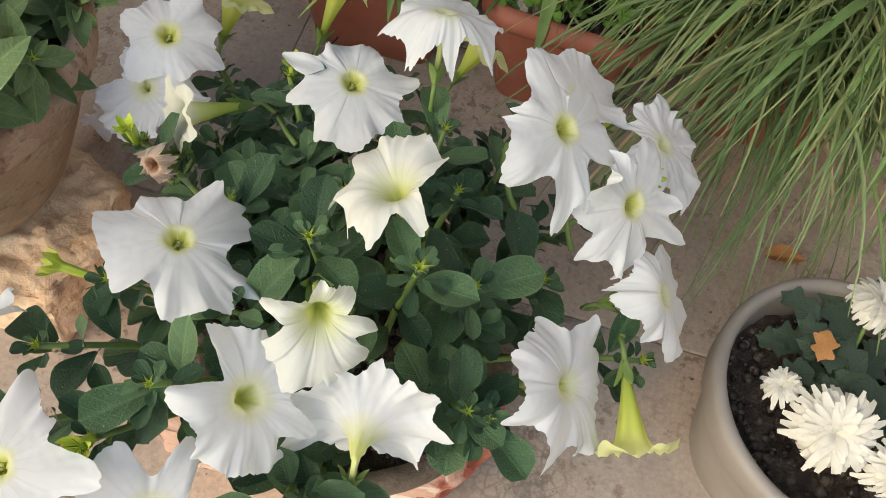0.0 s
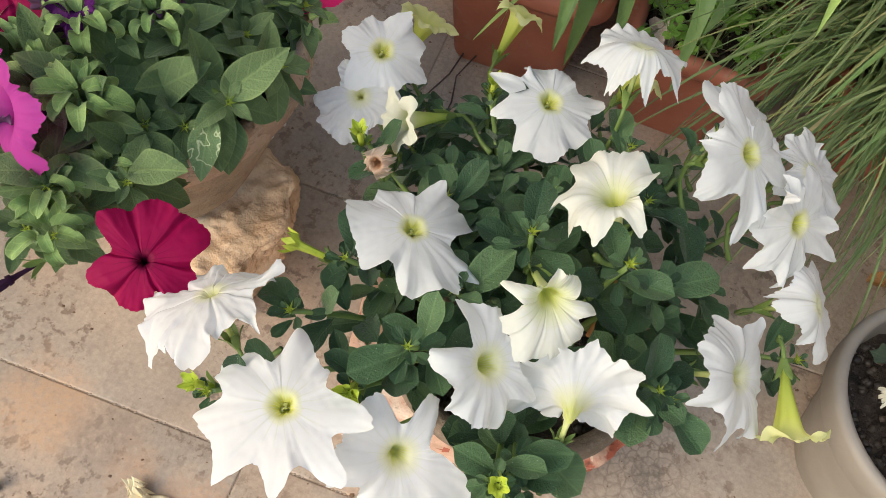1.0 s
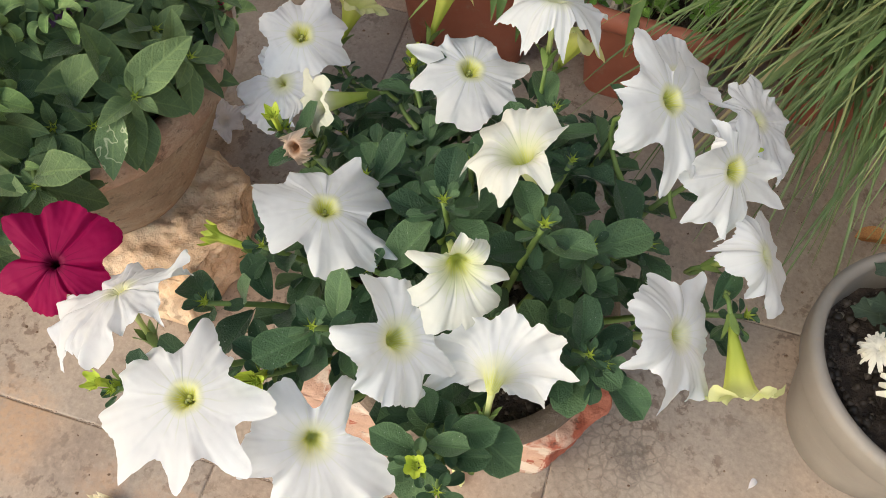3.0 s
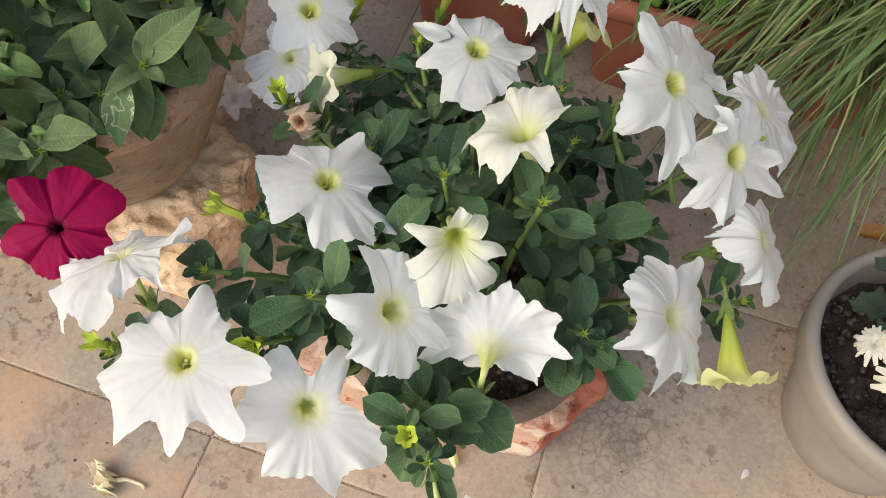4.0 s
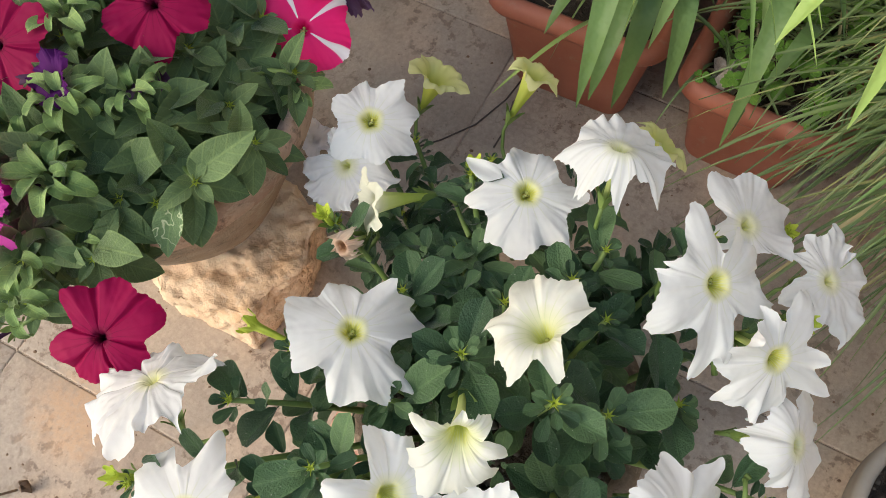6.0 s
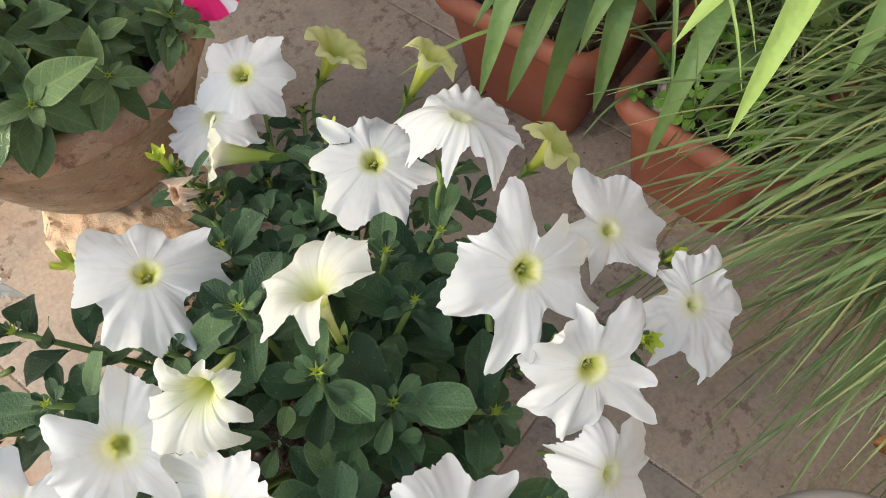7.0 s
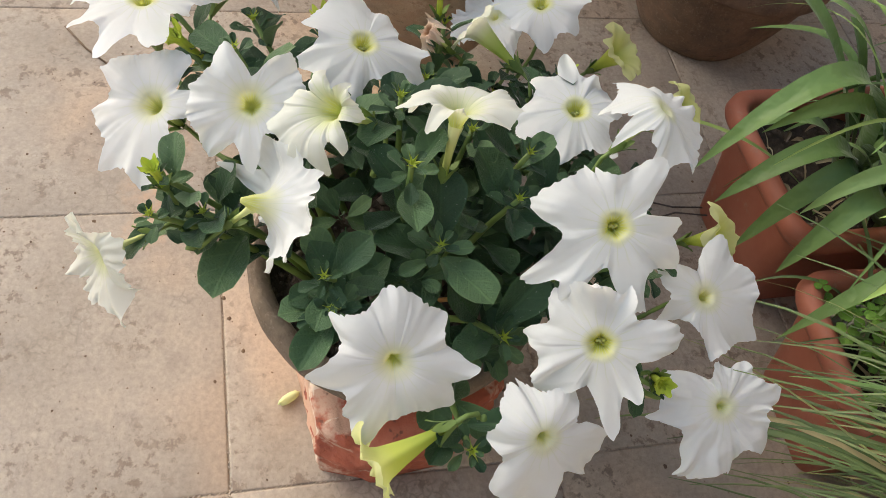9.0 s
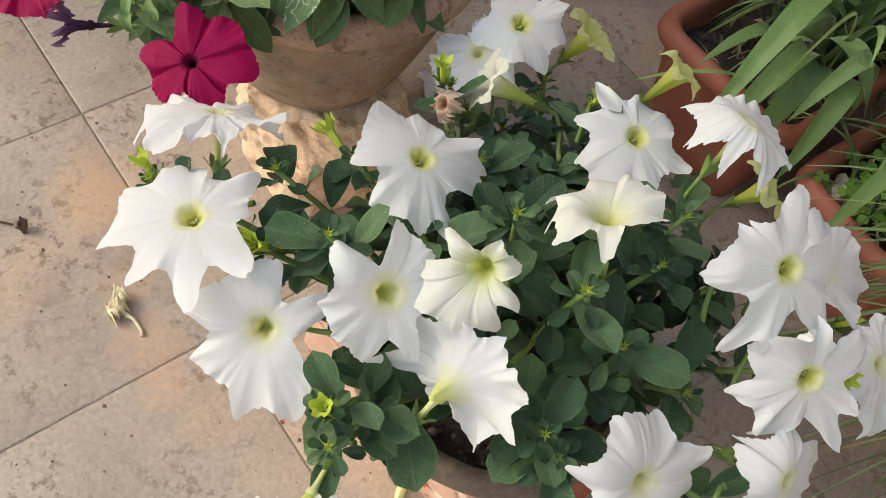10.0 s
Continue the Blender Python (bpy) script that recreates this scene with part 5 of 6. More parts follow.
for k in range(84):
    a, rr = hang.uniform(0, 6.28), 0.15 * math.sqrt(hang.random())
    base = (-0.335 + rr * math.cos(a), 0.415 + rr * math.sin(a), 0.318 - 1.2 * rr * rr + hang.uniform(-0.012, 0.012))
    put("leaf", hang.choice(POINTED), M_LEAF2, leaf_pose(base, (math.cos(a * 3), math.sin(a * 3), hang.uniform(-0.15, 0.25)), (0, 0, 1), hang.uniform(0.036, 0.050), hang.uniform(-0.3, 0.3)), red)
tagged(put("leaf", POINTED[2], M_VARIEGATED, leaf_pose((-0.224, 0.333, 0.338), (-0.06, -0.78, -0.30), (0.0, -0.3, 0.9), 0.046), red), "green leaf with a pale winding leaf-miner trail")
flower(red, (-0.248, 0.226, 0.312), (0.15, -0.30, 0.94), [(-150, 37, -6), (-92, 32, -10), (-25, 36, -2), (30, 46, 2), (88, 42, -3), (142, 41, 3)], 70, M_CRIMSON, "velvety crimson petunia flower with a dark throat", node=(-0.27, 0.28, 0.27), notch=0.18, sharp=2.3, crease=0.0022, fold=0.0008, throat=0.45, tube_material=M_CRIMSON, curl=0.6, ruffle=0.0022, stamens=False)
flower(red, (-0.281, 0.461, 0.378), (0.15, -0.35, 0.92), [(-140, 38), (-72, 42), (-5, 40), (66, 37), (140, 40)], 71, M_CRIMSON, "crimson petunia flower with a dark throat", node=(-0.30, 0.46, 0.30), notch=0.13, sharp=3.0, crease=0.0020, fold=0.0008, throat=0.45, tube_material=M_CRIMSON, curl=0.35, ruffle=0.0022, droop=0.014, stamens=False)
flower(red, (-0.398, 0.205, 0.306), (0.1, -0.4, 0.9), [(-150, 40), (-90, 42), (-30, 40), (40, 42), (110, 42)], 72, M_CRIMSON, "crimson petunia flower hanging past the rim", node=(-0.36, 0.27, 0.28), notch=0.13, sharp=3.0, crease=0.0020, fold=0.0008, throat=0.45, tube_material=M_CRIMSON, curl=0.35, ruffle=0.0022, droop=0.014, stamens=False)
flower(red, (-0.385, 0.405, 0.370), (0.0, -0.4, 0.9), [(-150, 42), (-90, 44), (-30, 42), (40, 44), (110, 44)], 73, M_CRIMSON, "crimson petunia flower above the leaves", node=(-0.37, 0.41, 0.31), notch=0.13, sharp=3.0, crease=0.0020, fold=0.0008, throat=0.45, tube_material=M_CRIMSON, curl=0.35, ruffle=0.0022, droop=0.014, stamens=False)
flower(red, (-0.192, 0.508, 0.318), (0.1, -0.35, 0.93), [(-162, 42), (-90, 43), (-18, 42), (54, 42), (126, 43)], 74, M_STAR, "hot pink petunia flower with white star stripes", node=(-0.23, 0.50, 0.26), notch=0.10, sharp=1.3, droop=0.008, stripes=True)
flower(red, (-0.345, 0.298, 0.357), (-0.74, -0.52, 0.42), [(-150, 34, 4), (-100, 42, -6), (-40, 44, -14), (20, 38, -6), (85, 40, 6), (150, 38, 8)], 75, M_MAGENTA, "faded magenta petunia flower, folded and drooping", tube_material=M_VIOLET, node=(-0.30, 0.345, 0.32), long=False, notch=0.14, sharp=2.5, ruffle=0.003, throat=0.6, bell=0.012, cone=0.40, stamens=False)
flower(red, (-0.322, 0.384, 0.372), (-0.3, -0.45, 0.75), [(-150, 20, 10), (-80, 26, 4), (-10, 20, 12), (60, 22, 10), (130, 24, 8)], 77, M_VIOLET, "dark violet petunia flower, half closed", tube_material=M_VIOLET, node=(-0.32, 0.40, 0.31), long=False, notch=0.15, sharp=2.5, ruffle=0.005, throat=0.6, cone=0.7, stamens=False)
flower(red, (-0.343, 0.203, 0.288), (-0.72, -0.68, -0.10), [(-150, 14, 18), (-100, 20, 24), (-30, 16, 20), (30, 12, 14), (95, 16, 20), (150, 20, 26)], 76, M_PURPLE, "shrivelled dark purple petunia flower", tube_material=M_PURPLE, long=False, node=(-0.300, 0.256, 0.300), notch=0.5, ruffle=0.006, cone=1.2, throat=0.5, stamens=False)
for k, (c, d) in enumerate((((-0.277, 0.425, 0.352), (0.2, -0.6, -0.3)), ((-0.331, 0.392, 0.352), (-0.3, -0.6, 0.3)), ((-0.177, 0.572, 0.300), (0.3, -0.5, -0.4)), ((-0.36, 0.305, 0.33), (0.2, -0.7, 0.3)))):
    flower(red, c, d, [(-140, 18), (-70, 22), (0, 18), (70, 20), (140, 20)], 80 + k, M_PURPLE, "shrivelled dark purple petunia flower", tube_material=M_PURPLE, long=False, node=tuple(Vector(c) - Vector(d) * 0.06), notch=0.4, droop=0.004, ruffle=0.006, cone=1.3, stamens=False)

# ---- lilies, clover and grass in the troughs ----
def strap_points(base, way, length, rise, fall, steps=14):
    """A strap leaf that climbs and then arches over."""
    p, d = Vector(base), (Vector(way).normalized() * math.cos(rise) + Vector((0, 0, math.sin(rise)))).normalized()
    out = [p.copy()]
    for k in range(steps):
        p = p + d * length / steps
        d = (d + Vector((0, 0, -fall * (0.4 + 1.2 * k / steps)))).normalized()
        if p.z < 0.006:
            p.z, d.z = 0.006, max(d.z, 0)
        out.append(p.copy())
    return out


def strap(points, width, keel=0.25, twist=0.0, taper=2.2):
    """Verts and faces of a keeled blade along points."""
    verts, faces = [], []
    n = len(points)
    for k, p in enumerate(points):
        d = (points[min(k + 1, n - 1)] - points[max(k - 1, 0)]).normalized()
        x = d.cross(Vector((0, 0, 1)))
        x = x.normalized() if x.length > 0.05 else Vector((1, 0, 0))
        z = x.cross(d)
        s = k / (n - 1)
        w = width / 2 * min(1.0, 0.62 + 1.3 * s) * (1 - s ** taper) ** 0.8 + 0.0003
        a = twist * s
        x, z = x * math.cos(a) + z * math.sin(a), z * math.cos(a) - x * math.sin(a)
        for u in (-1, -0.5, 0, 0.5, 1):
            verts.append(p + x * (u * w) + z * (keel * abs(u) * w))
    for k in range(n - 1):
        for i in range(4):
            a = k * 5 + i
            faces.append((a, a + 1, a + 6, a + 5))
    return verts, faces


lily = root("strap_leaf_lily", 0.045, 0.82, 0.14, "clump of arching green strap leaves in a plastic trough", "lily")
g = random.Random(5)


def arch(base, peak, tip, steps=14):
    """A leaf's midrib: up from its base, over its peak and down to its tip."""
    a, b, c = Vector(base), Vector(peak), Vector(tip)
    k = b * 2 - (a + c) * 0.5
    return [a * (1 - t) ** 2 + k * (2 * t * (1 - t)) + c * t * t for t in (i / steps for i in range(steps + 1))]


def lily_leaf(plant, base, peak, tip, width, material=None, twist=0.2, taper=5.0):
    v, f = strap(arch(base, peak, tip), width, 0.3, twist, taper)
    put("leaf", mesh_of("strap", v, f), material or M_STRAP, None, plant)


for base, peak, tip, width in (((0.050, 0.77, 0.15), (0.045, 0.655, 0.330), (0.036, 0.540, 0.235), 0.025), ((0.065, 0.76, 0.15), (0.060, 0.675, 0.250), (0.045, 0.588, 0.180), 0.024),
                               ((0.075, 0.76, 0.15), (0.080, 0.680, 0.235), (0.070, 0.625, 0.120), 0.024), ((0.100, 0.77, 0.15), (0.112, 0.690, 0.235), (0.117, 0.632, 0.145), 0.024),
                               ((0.020, 0.78, 0.15), (-0.050, 0.800, 0.230), (-0.150, 0.770, 0.180), 0.012), ((0.030, 0.80, 0.15), (0.005, 0.880, 0.300), (-0.030, 0.960, 0.300), 0.028),
                               ((0.045, 0.80, 0.15), (0.010, 0.860, 0.330), (-0.040, 0.900, 0.430), 0.028), ((0.060, 0.80, 0.15), (0.000, 0.830, 0.260), (-0.070, 0.850, 0.240), 0.024),
                               ((0.070, 0.80, 0.15), (0.090, 0.860, 0.300), (0.110, 0.900, 0.380), 0.026), ((0.080, 0.79, 0.15), (0.140, 0.800, 0.280), (0.210, 0.770, 0.230), 0.024),
                               ((0.090, 0.80, 0.15), (0.150, 0.850, 0.300), (0.200, 0.920, 0.320), 0.026), ((0.040, 0.76, 0.15), (0.020, 0.700, 0.230), (-0.010, 0.640, 0.200), 0.018),
                               ((0.024, 0.794, 0.15), (-0.036, 0.725, 0.280), (-0.110, 0.682, 0.310), 0.026), ((0.000, 0.850, 0.15), (-0.039, 0.765, 0.285), (-0.112, 0.720, 0.270), 0.013),
                               ((0.004, 0.900, 0.15), (-0.013, 0.842, 0.280), (-0.022, 0.813, 0.345), 0.022), ((0.014, 0.809, 0.15), (-0.028, 0.788, 0.240), (-0.062, 0.776, 0.275), 0.020),
                               ((0.030, 0.801, 0.15), (0.027, 0.803, 0.260), (0.001, 0.888, 0.270), 0.022), ((0.039, 0.788, 0.15), (0.089, 0.715, 0.255), (0.145, 0.710, 0.200), 0.025),
                               ((0.060, 0.79, 0.15), (0.100, 0.760, 0.300), (0.150, 0.700, 0.270), 0.024), ((0.050, 0.82, 0.15), (0.060, 0.900, 0.310), (0.050, 0.990, 0.300), 0.026)):
    lily_leaf(lily, base, peak, tip, width, None, g.uniform(-0.4, 0.4))
for k in range(44):
    cx, cy = ((0.05, 0.80), (0.09, 0.88), (0.03, 0.95), (0.12, 1.00))[k % 4]
    cx, cy = cx + g.uniform(-0.025, 0.025), cy + g.uniform(-0.025, 0.025)
    a = radians(g.uniform(-120, 40) if k % 2 else g.uniform(-180, 180))
    l, top = g.uniform(0.10, 0.27), g.uniform(0.20, 0.35)
    tx = max(-0.075, cx + l * math.cos(a))
    lily_leaf(lily, (cx, cy, 0.14), (cx + (tx - cx) * 0.45, cy + l * 0.45 * math.sin(a), top), (tx, cy + l * math.sin(a), top - g.uniform(0.08, 0.19)), g.choice((0.006, 0.009, 0.013, 0.018)), None, g.uniform(-0.7, 0.7))
for k in range(12):
    a = radians(g.uniform(-215, 20))
    l, top = g.uniform(0.08, 0.21), g.uniform(0.20, 0.33)
    cx, cy = 0.085 + g.uniform(-0.05, 0.05), 0.80 + g.uniform(-0.04, 0.05)
    tx, ty = cx + l * math.cos(a), max(0.60, cy + l * math.sin(a))
    lily_leaf(lily, (cx, cy, 0.14), (cx + (tx - cx) * 0.5, cy + (ty - cy) * 0.5, top), (tx, ty, top - g.uniform(-0.03, 0.14)), g.choice((0.007, 0.011, 0.018)), None, g.uniform(-1.3, 1.3))
for k in range(7):
    a = radians(g.uniform(-190, 10))
    l = g.uniform(0.16, 0.24)
    lily_leaf(lily, (0.09, 0.78, 0.15), (0.09 + l * 0.5 * math.cos(a), 0.78 + l * 0.4 * math.sin(a), 0.29), (0.09 + l * math.cos(a), max(0.60, 0.78 + l * math.sin(a)), 0.25), 0.0032, M_STRAP_TIP, g.uniform(-1, 1))
lily_leaf(lily, (0.05, 0.72, 0.15), (0.01, 0.63, 0.215), (-0.04, 0.545, 0.225), 0.004, M_STRAP_TIP)

litter = random.Random(15)


def litter_mesh(at, width, depth, height, count):
    """Dry straws and leaf scraps strewn over a trough's soil."""
    pieces = []
    for _ in range(count):
        p = at @ Vector((litter.uniform(0.03, width - 0.03), litter.uniform(0.03, depth - 0.05), height - 0.022))
        a, l = litter.uniform(0, 6.28), litter.uniform(0.012, 0.045)
        q = p + Vector((l * math.cos(a), l * math.sin(a), litter.uniform(-0.002, 0.006)))
        pieces.append(strap([p.lerp(q, t) + Vector((0, 0, 0.004 * math.sin(3.1 * t))) for t in (0, 0.33, 0.66, 1)], litter.uniform(0.0012, 0.006), 0.4, litter.uniform(-1, 1), 3))
    return mesh_of("litter", *joined(pieces))


for at_, w_, h_ in ((TROUGH_A, 0.205, 0.168), (TROUGH_B, 0.185, 0.156), (TROUGH_C, 0.205, 0.156)):
    tagged(put("litter", litter_mesh(at_, w_, 0.5, h_, 130), M_STRAWS), "dry straws and leaf scraps strewn over trough soil", "litter", kind="stuff")
v, f = lathe([(0.0, -0.012), (0.012, -0.010), (0.017, 0.0), (0.013, 0.011), (0.005, 0.016), (0.0, 0.017)], 14, 0.55, 6)
tagged(put("soil_clod", mesh_of("soil_clod", v, f, False), M_CLOD, TROUGH_B @ Matrix.Translation((0.045, 0.050, 0.136)) @ Matrix.Diagonal((1.0, 1.5, 1.0, 1))), "pale dried clod in the trough's front corner", "clod")

weeds = root("trough_clover", 0.25, 0.72, 0.14, "bright clover mixed with grass blades in a plastic trough", "clover")
for base, peak, tip, width, yellow in (((0.20, 0.80, 0.14), (0.195, 0.690, 0.270), (0.178, 0.585, 0.150), 0.022, 0), ((0.29, 0.80, 0.14), (0.240, 0.670, 0.370), (0.172, 0.560, 0.340), 0.026, 1),
                                       ((0.26, 0.78, 0.14), (0.245, 0.610, 0.420), (0.226, 0.490, 0.350), 0.022, 1), ((0.24, 0.86, 0.14), (0.200, 0.760, 0.330), (0.150, 0.660, 0.280), 0.024, 0),
                                       ((0.30, 0.84, 0.14), (0.310, 0.720, 0.330), (0.300, 0.640, 0.260), 0.022, 0), ((0.27, 0.90, 0.14), (0.250, 0.800, 0.350), (0.260, 0.720, 0.330), 0.024, 0),
                                       ((0.22, 0.90, 0.14), (0.190, 0.850, 0.300), (0.160, 0.790, 0.310), 0.022, 0), ((0.32, 0.90, 0.14), (0.350, 0.800, 0.330), (0.370, 0.720, 0.280), 0.022, 0),
                                       ((0.25, 0.74, 0.14), (0.235, 0.690, 0.215), (0.205, 0.640, 0.180), 0.016, 0), ((0.30, 0.95, 0.14), (0.280, 0.950, 0.340), (0.230, 0.930, 0.380), 0.024, 0)):
    lily_leaf(weeds, base, peak, tip, width, M_STRAP_TIP if yellow else None, g.uniform(-0.3, 0.3))


def clover_mesh():
    """Three heart leaflets, creased along the middle, on a thin stalk."""
    pieces = []
    for k in range(3):
        a = k * 2.094
        c, s = math.cos(a), math.sin(a)
        vs, fs = [], []
        for j in range(6):
            q = j / 5
            y = 0.08 + 0.92 * q
            w = 0.52 * math.sin(math.pi * (0.06 + 0.72 * q)) ** 0.9
            for u in (-1, -0.5, 0, 0.5, 1):
                yy = y - (0.16 * q ** 3 if u == 0 else 0) - 0.10 * q ** 2 * (abs(u) == 1)
                vs.append((u * w * c - yy * s, u * w * s + yy * c, 0.14 * abs(u) * w - 0.08 * q * q))
        for j in range(5):
            for i in range(4):
                b = j * 5 + i
                fs.append((b, b + 1, b + 6, b + 5))
        pieces.append((vs, fs))
    pieces.append(tube([(0, 0, 0), (0.1, 0.05, -1.2), (0.25, 0.1, -2.6)], 0.04, 5))
    return mesh_of("clover_leaf", *joined(pieces))


CLOVER = clover_mesh()
for k in range(120):
    x, y = g.uniform(0.02, 0.175), g.uniform(0.015, 0.30)
    p = TROUGH_B @ Vector((x, y, 0.145 + 0.04 * g.random()))
    m = frame_of(p, (g.uniform(-0.4, 0.3), g.uniform(-0.6, 0.1), 1), (math.cos(k), math.sin(k), 0)) @ Matrix.Scale(g.uniform(0.008, 0.0125), 4)
    put("leaf", CLOVER, M_CLOVER, m, weeds)


def blades(count, area, toward, spread, length, width, rise, fall, seed):
    """Many thin drooping blades from a patch of soil, as one mesh."""
    b = random.Random(seed)
    pieces = []
    for _ in range(count):
        base = (b.uniform(area[0], area[1]), b.uniform(area[2], area[3]), 0.13)
        a = radians(toward + b.gauss(0, spread))
        pts = strap_points(base, (math.cos(a), math.sin(a), 0), b.uniform(*length), b.uniform(*rise), b.uniform(*fall), 11)
        pieces.append(strap(pts, b.uniform(*width), 0.35, b.uniform(-0.8, 0.8), 1.6))
    return mesh_of("grass_blades", *joined(pieces))


tagged(put("grass_tuft", blades(300, (0.16, 0.34, 0.69, 1.0), -90, 80, (0.06, 0.17), (0.002, 0.005), (0.5, 1.3), (0.08, 0.25), 3), M_GRASS, None, weeds), kind="stuff")

grass = root("drooping_grass", 0.47, 0.75, 0.14, "dense tuft of long drooping grass blades in a trough", "grass")
tagged(put("grass_tuft", blades(560, (0.42, 0.62, 0.62, 0.92), -122, 26, (0.24, 0.43), (0.0025, 0.006), (0.35, 1.05), (0.12, 0.24), 11), M_GRASS, None, grass), kind="stuff")
tagged(put("grass_tuft", blades(260, (0.42, 0.64, 0.66, 1.0), -105, 50, (0.24, 0.46), (0.0025, 0.006), (0.6, 1.3), (0.10, 0.22), 12), M_GRASS, None, grass), kind="stuff")
for k in range(16):
    a = radians(-118 + g.gauss(0, 26))
    v, f = strap(strap_points((g.uniform(0.45, 0.62), g.uniform(0.66, 0.86), 0.13), (math.cos(a), math.sin(a), 0), g.uniform(0.30, 0.46), g.uniform(0.7, 1.1), g.uniform(0.13, 0.2)), g.uniform(0.009, 0.015), 0.3, g.uniform(-0.4, 0.4))
    put("leaf", mesh_of("strap", v, f), M_STRAP, None, grass)

# ---- chrysanthemum in the grey pot ----
mum = root("chrysanthemum", 0.43, 0.27, 0.12, "white chrysanthemum with dull green lobed leaves", "chrysanthemum")


def mum_head(centre, facing, radius, petals, seed):
    r = random.Random(seed)
    at = frame_of(centre, facing)
    pieces = []
    for k in range(petals):
        q = (k + 0.5) / petals
        a, rise = k * 2.39996, 1.35 * (1 - q) ** 0.8 - 0.15
        l = radius * (0.35 + 0.65 * q ** 0.5) * r.uniform(0.68, 1.12)
        wide, bow = r.uniform(0.075, 0.12), r.uniform(0.2, 1.3)
        a += r.uniform(-0.12, 0.12)
        c, s = math.cos(a), math.sin(a)
        vs, fs = [], []
        for j in range(6):
            t = j / 5
            rise_t = rise - bow * t * t
            out, up = l * t * math.cos(rise_t), l * t * math.sin(rise_t) * 0.8
            w = radius * wide * (math.sin(math.pi * (0.1 + 0.8 * t)) ** 0.6)
            for u in (-1, 0, 1):
                vs.append(((0.12 * radius * q + out) * c - u * w * s, (0.12 * radius * q + out) * s + u * w * c, up + 0.25 * w * abs(u) + 0.0005 * (petals - k) / petals))
        for j in range(5):
            for i in range(2):
                b = j * 3 + i
                fs.append((b, b + 1, b + 4, b + 3))
        pieces.append((vs, fs))
    put("flower", mesh_of("flower", *joined(pieces)), M_MUM, at, mum, "creamy white many-petalled chrysanthemum head")
    foot = at @ Vector((0, 0, -0.004))
    v, f = tube(bend(foot, (0.44, 0.27, 0.118), -0.01), 0.0018, 6)
    put("stalk", mesh_of("stalk", v, f), M_STEM, None, mum)


mum_head((0.398, 0.226, 0.185), (-0.3, -0.5, 0.8), 0.036, 230, 1)
mum_head((0.366, 0.264, 0.176), (-0.5, -0.1, 0.8), 0.019, 80, 2)
mum_head((0.452, 0.334, 0.195), (0.2, 0.1, 0.95), 0.028, 140, 3)
mum_head((0.446, 0.200, 0.18), (0.1, -0.6, 0.8), 0.03, 150, 4)


def lobed_leaf():
    """A broad leaf with blunt lobes and a raised midrib, length 1."""
    verts, faces = [], []
    rows = 16
    for j in range(rows + 1):
        s = j / rows
        w = 0.42 * math.sin(math.pi * (0.05 + 0.93 * s)) ** 0.7 * (0.50 + 0.50 * abs(math.sin(3.6 * math.pi * s)))
        for u in (-1, -0.55, 0, 0.55, 1):
            verts.append((u * w, s + 0.10 * abs(u) * math.sin(3.6 * math.pi * s), 0.12 * abs(u) * w - 0.22 * s * s + 0.03 * math.sin(9 * s) * u))
    for j in range(rows):
        for i in range(4):
            a = j * 5 + i
            faces.append((a, a + 1, a + 6, a + 5))
    return mesh_of("lobed_leaf", verts, faces)


LOBED = lobed_leaf()
for k in range(38):
    a = g.uniform(0, 6.28)
    rr = g.uniform(0.0, 0.055)
    base = (0.448 + rr * math.cos(a), 0.285 + rr * math.sin(a), 0.135 + 0.04 * g.random())
    put("leaf", LOBED, M_MUMLEAF, leaf_pose(base, (math.cos(a), math.sin(a), g.uniform(0.0, 0.5)), (0, 0, 1), g.uniform(0.032, 0.046)), mum)
tagged(put("leaf", LOBED, M_ORANGE, leaf_pose((0.415, 0.315, 0.175), (-0.3, -0.6, 0.1), (0, 0, 1), 0.03), mum), "dry orange-brown leaf")

# ---- small things on the floor ----
dead = tagged(put("dried_flower", corolla_mesh([(-150, 11), (-80, 13), (-10, 10), (60, 12), (130, 11)], 90, cone=0.3, ruffle=0.014, notch=0.10, depth=0.006, throat=0.6, blunt=1.0), M_STRAW, frame_of((-0.286, 0.130, 0.007), (-0.6, 0.1, 0.6))), "dried straw-coloured petunia flower lying on cement", "dried flower")
v, f = tube([(-0.280, 0.130, 0.004), (-0.265, 0.134, 0.003), (-0.250, 0.131, 0.0025), (-0.246, 0.128, 0.0025)], [0.003, 0.002, 0.0016, 0.002], 7)
put("stalk", mesh_of("stalk", v, f), M_STRAW, None, dead)
twig = root("dry_stalk", -0.43, 0.117, 0.002, "dry brown flower stalk lying on the cement", "debris")
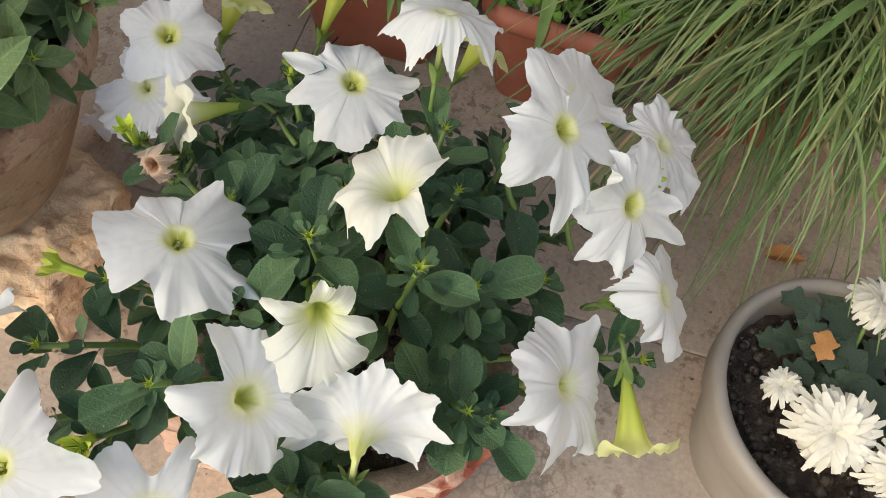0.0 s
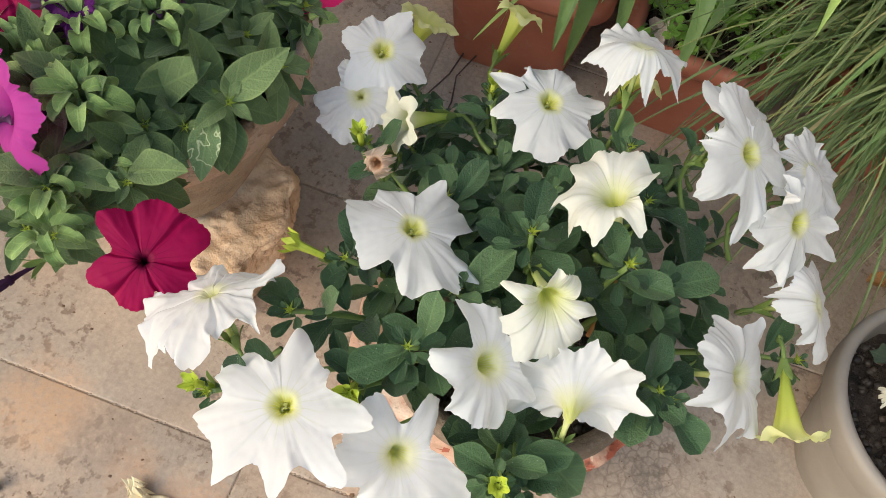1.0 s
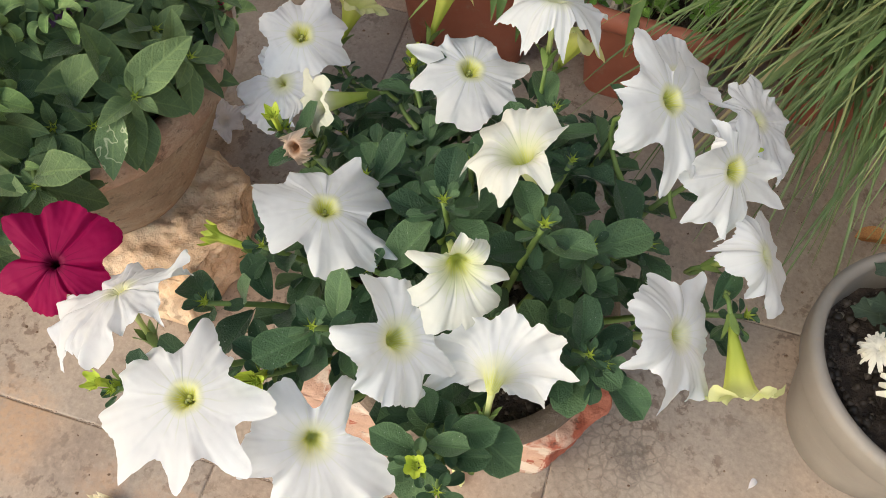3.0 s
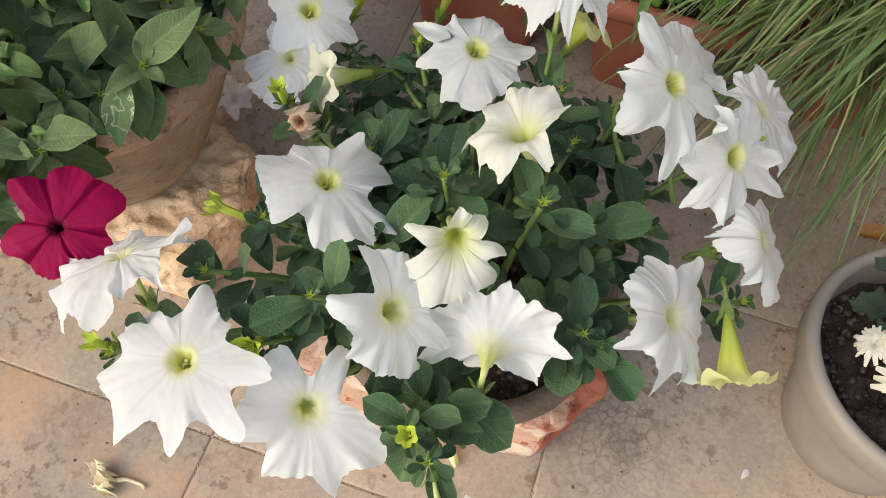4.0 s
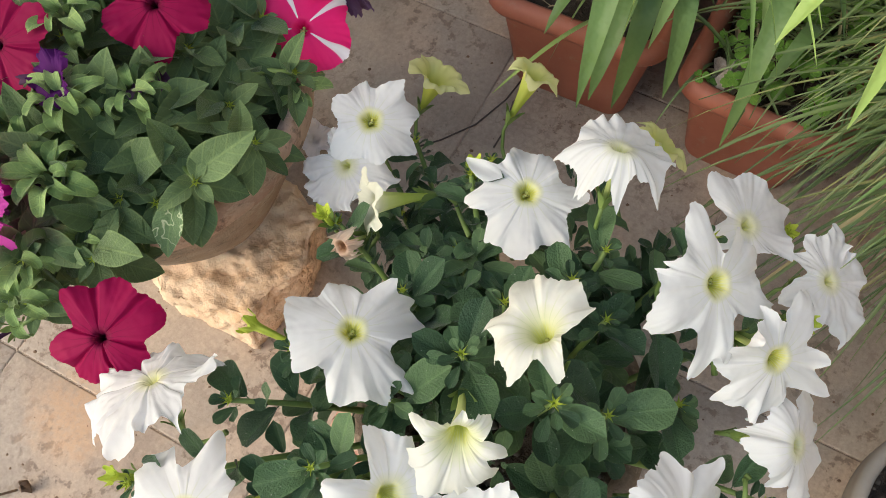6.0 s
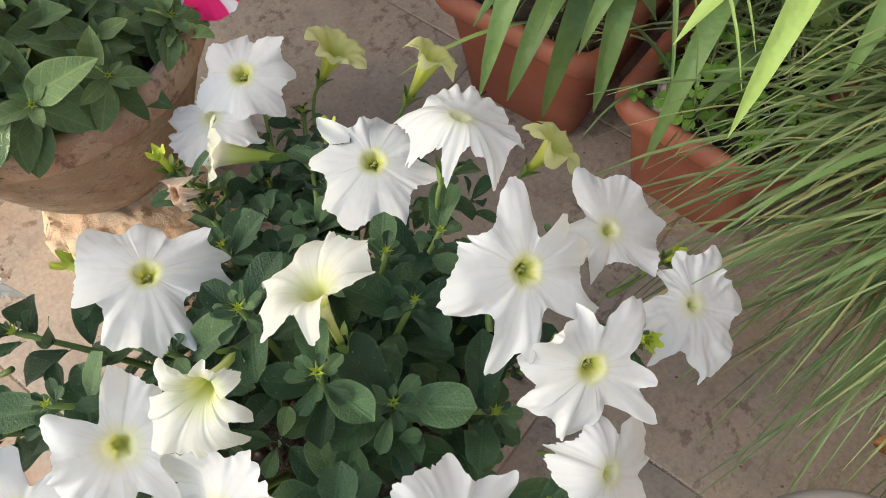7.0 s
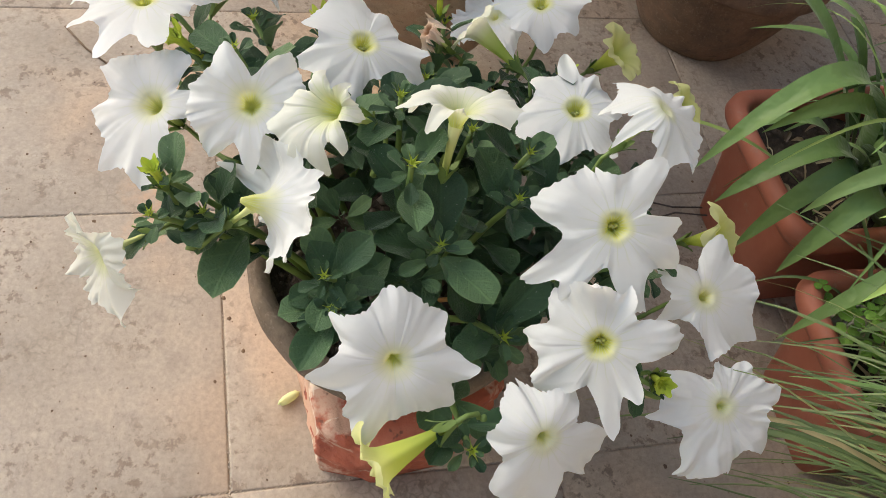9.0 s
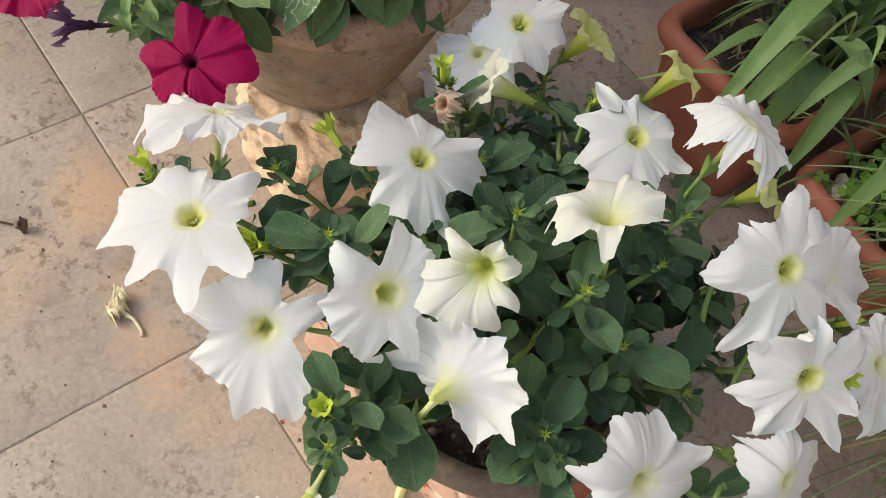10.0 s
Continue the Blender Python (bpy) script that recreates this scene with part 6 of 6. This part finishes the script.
v, f = tube([(-0.50, 0.085, 0.002), (-0.46, 0.100, 0.002), (-0.425, 0.120, 0.003)], 0.0012, 6)
put("stem", mesh_of("stem", v, f), M_DRY, None, twig)
v, f = lathe([(0.0, 0.0), (0.004, 0.001), (0.006, 0.005), (0.003, 0.010), (0.0, 0.011)], 10, 0.5, 3)
put("seed_head", mesh_of("seed_head", v, f), M_DRY, Matrix.Translation((-0.416, 0.125, 0.0005)), twig)
tagged(put("fallen_flower", corolla_mesh([(-150, 24), (-85, 28), (-20, 22), (40, 27), (110, 25)], 91, cone=0.5, ruffle=0.006, notch=0.24, depth=0.006, droop=0.004), M_FALLEN, frame_of((-0.255, 0.572, 0.014), (0.3, -0.3, 0.8))), "greyish white fallen petunia flower on the cement", "flower")
tagged(put("fallen_petal", LEAVES[1], M_FALLEN, leaf_pose((0.309, 0.189, 0.004), (0.6, 0.7, 0.12), (0, 0, 1), 0.014)), "small greyish white fallen petal on the cement", "petal")
v, f = lathe([(0.0, -0.011), (0.003, -0.010), (0.0045, -0.004), (0.0045, 0.004), (0.003, 0.010), (0.0, 0.011)], 12, 0.1, 2)
tagged(put("fallen_bud", mesh_of("fallen_bud", v, f), M_TUBE, Matrix.Translation((0.034, 0.186, 0.0048)) @ Matrix.Rotation(radians(80), 4, "X") @ Matrix.Rotation(radians(20), 4, "Y")), "yellow-green fallen bud beside the brick", "bud")
tagged(put("dry_leaf", LEAVES[3], M_ORANGE, leaf_pose((0.512, 0.472, 0.010), (-1, 0.1, -0.02), (0, 0, 1), 0.05)), "curled orange-brown dry leaf on the floor", "leaf")
for pts in (((-0.16, 0.585, 0.002), (-0.113, 0.615, 0.0025), (-0.078, 0.645, 0.003), (-0.05, 0.686, 0.006), (-0.035, 0.72, 0.012)), ((-0.05, 0.62, 0.002), (-0.043, 0.645, 0.003), (-0.041, 0.683, 0.008), (-0.02, 0.71, 0.02))):
    v, f = tube(pts, 0.0011, 6)
    tagged(put("root_strand", mesh_of("root_strand", v, f), M_WIRE), "thin dark root strand on the floor by the trough", "root")
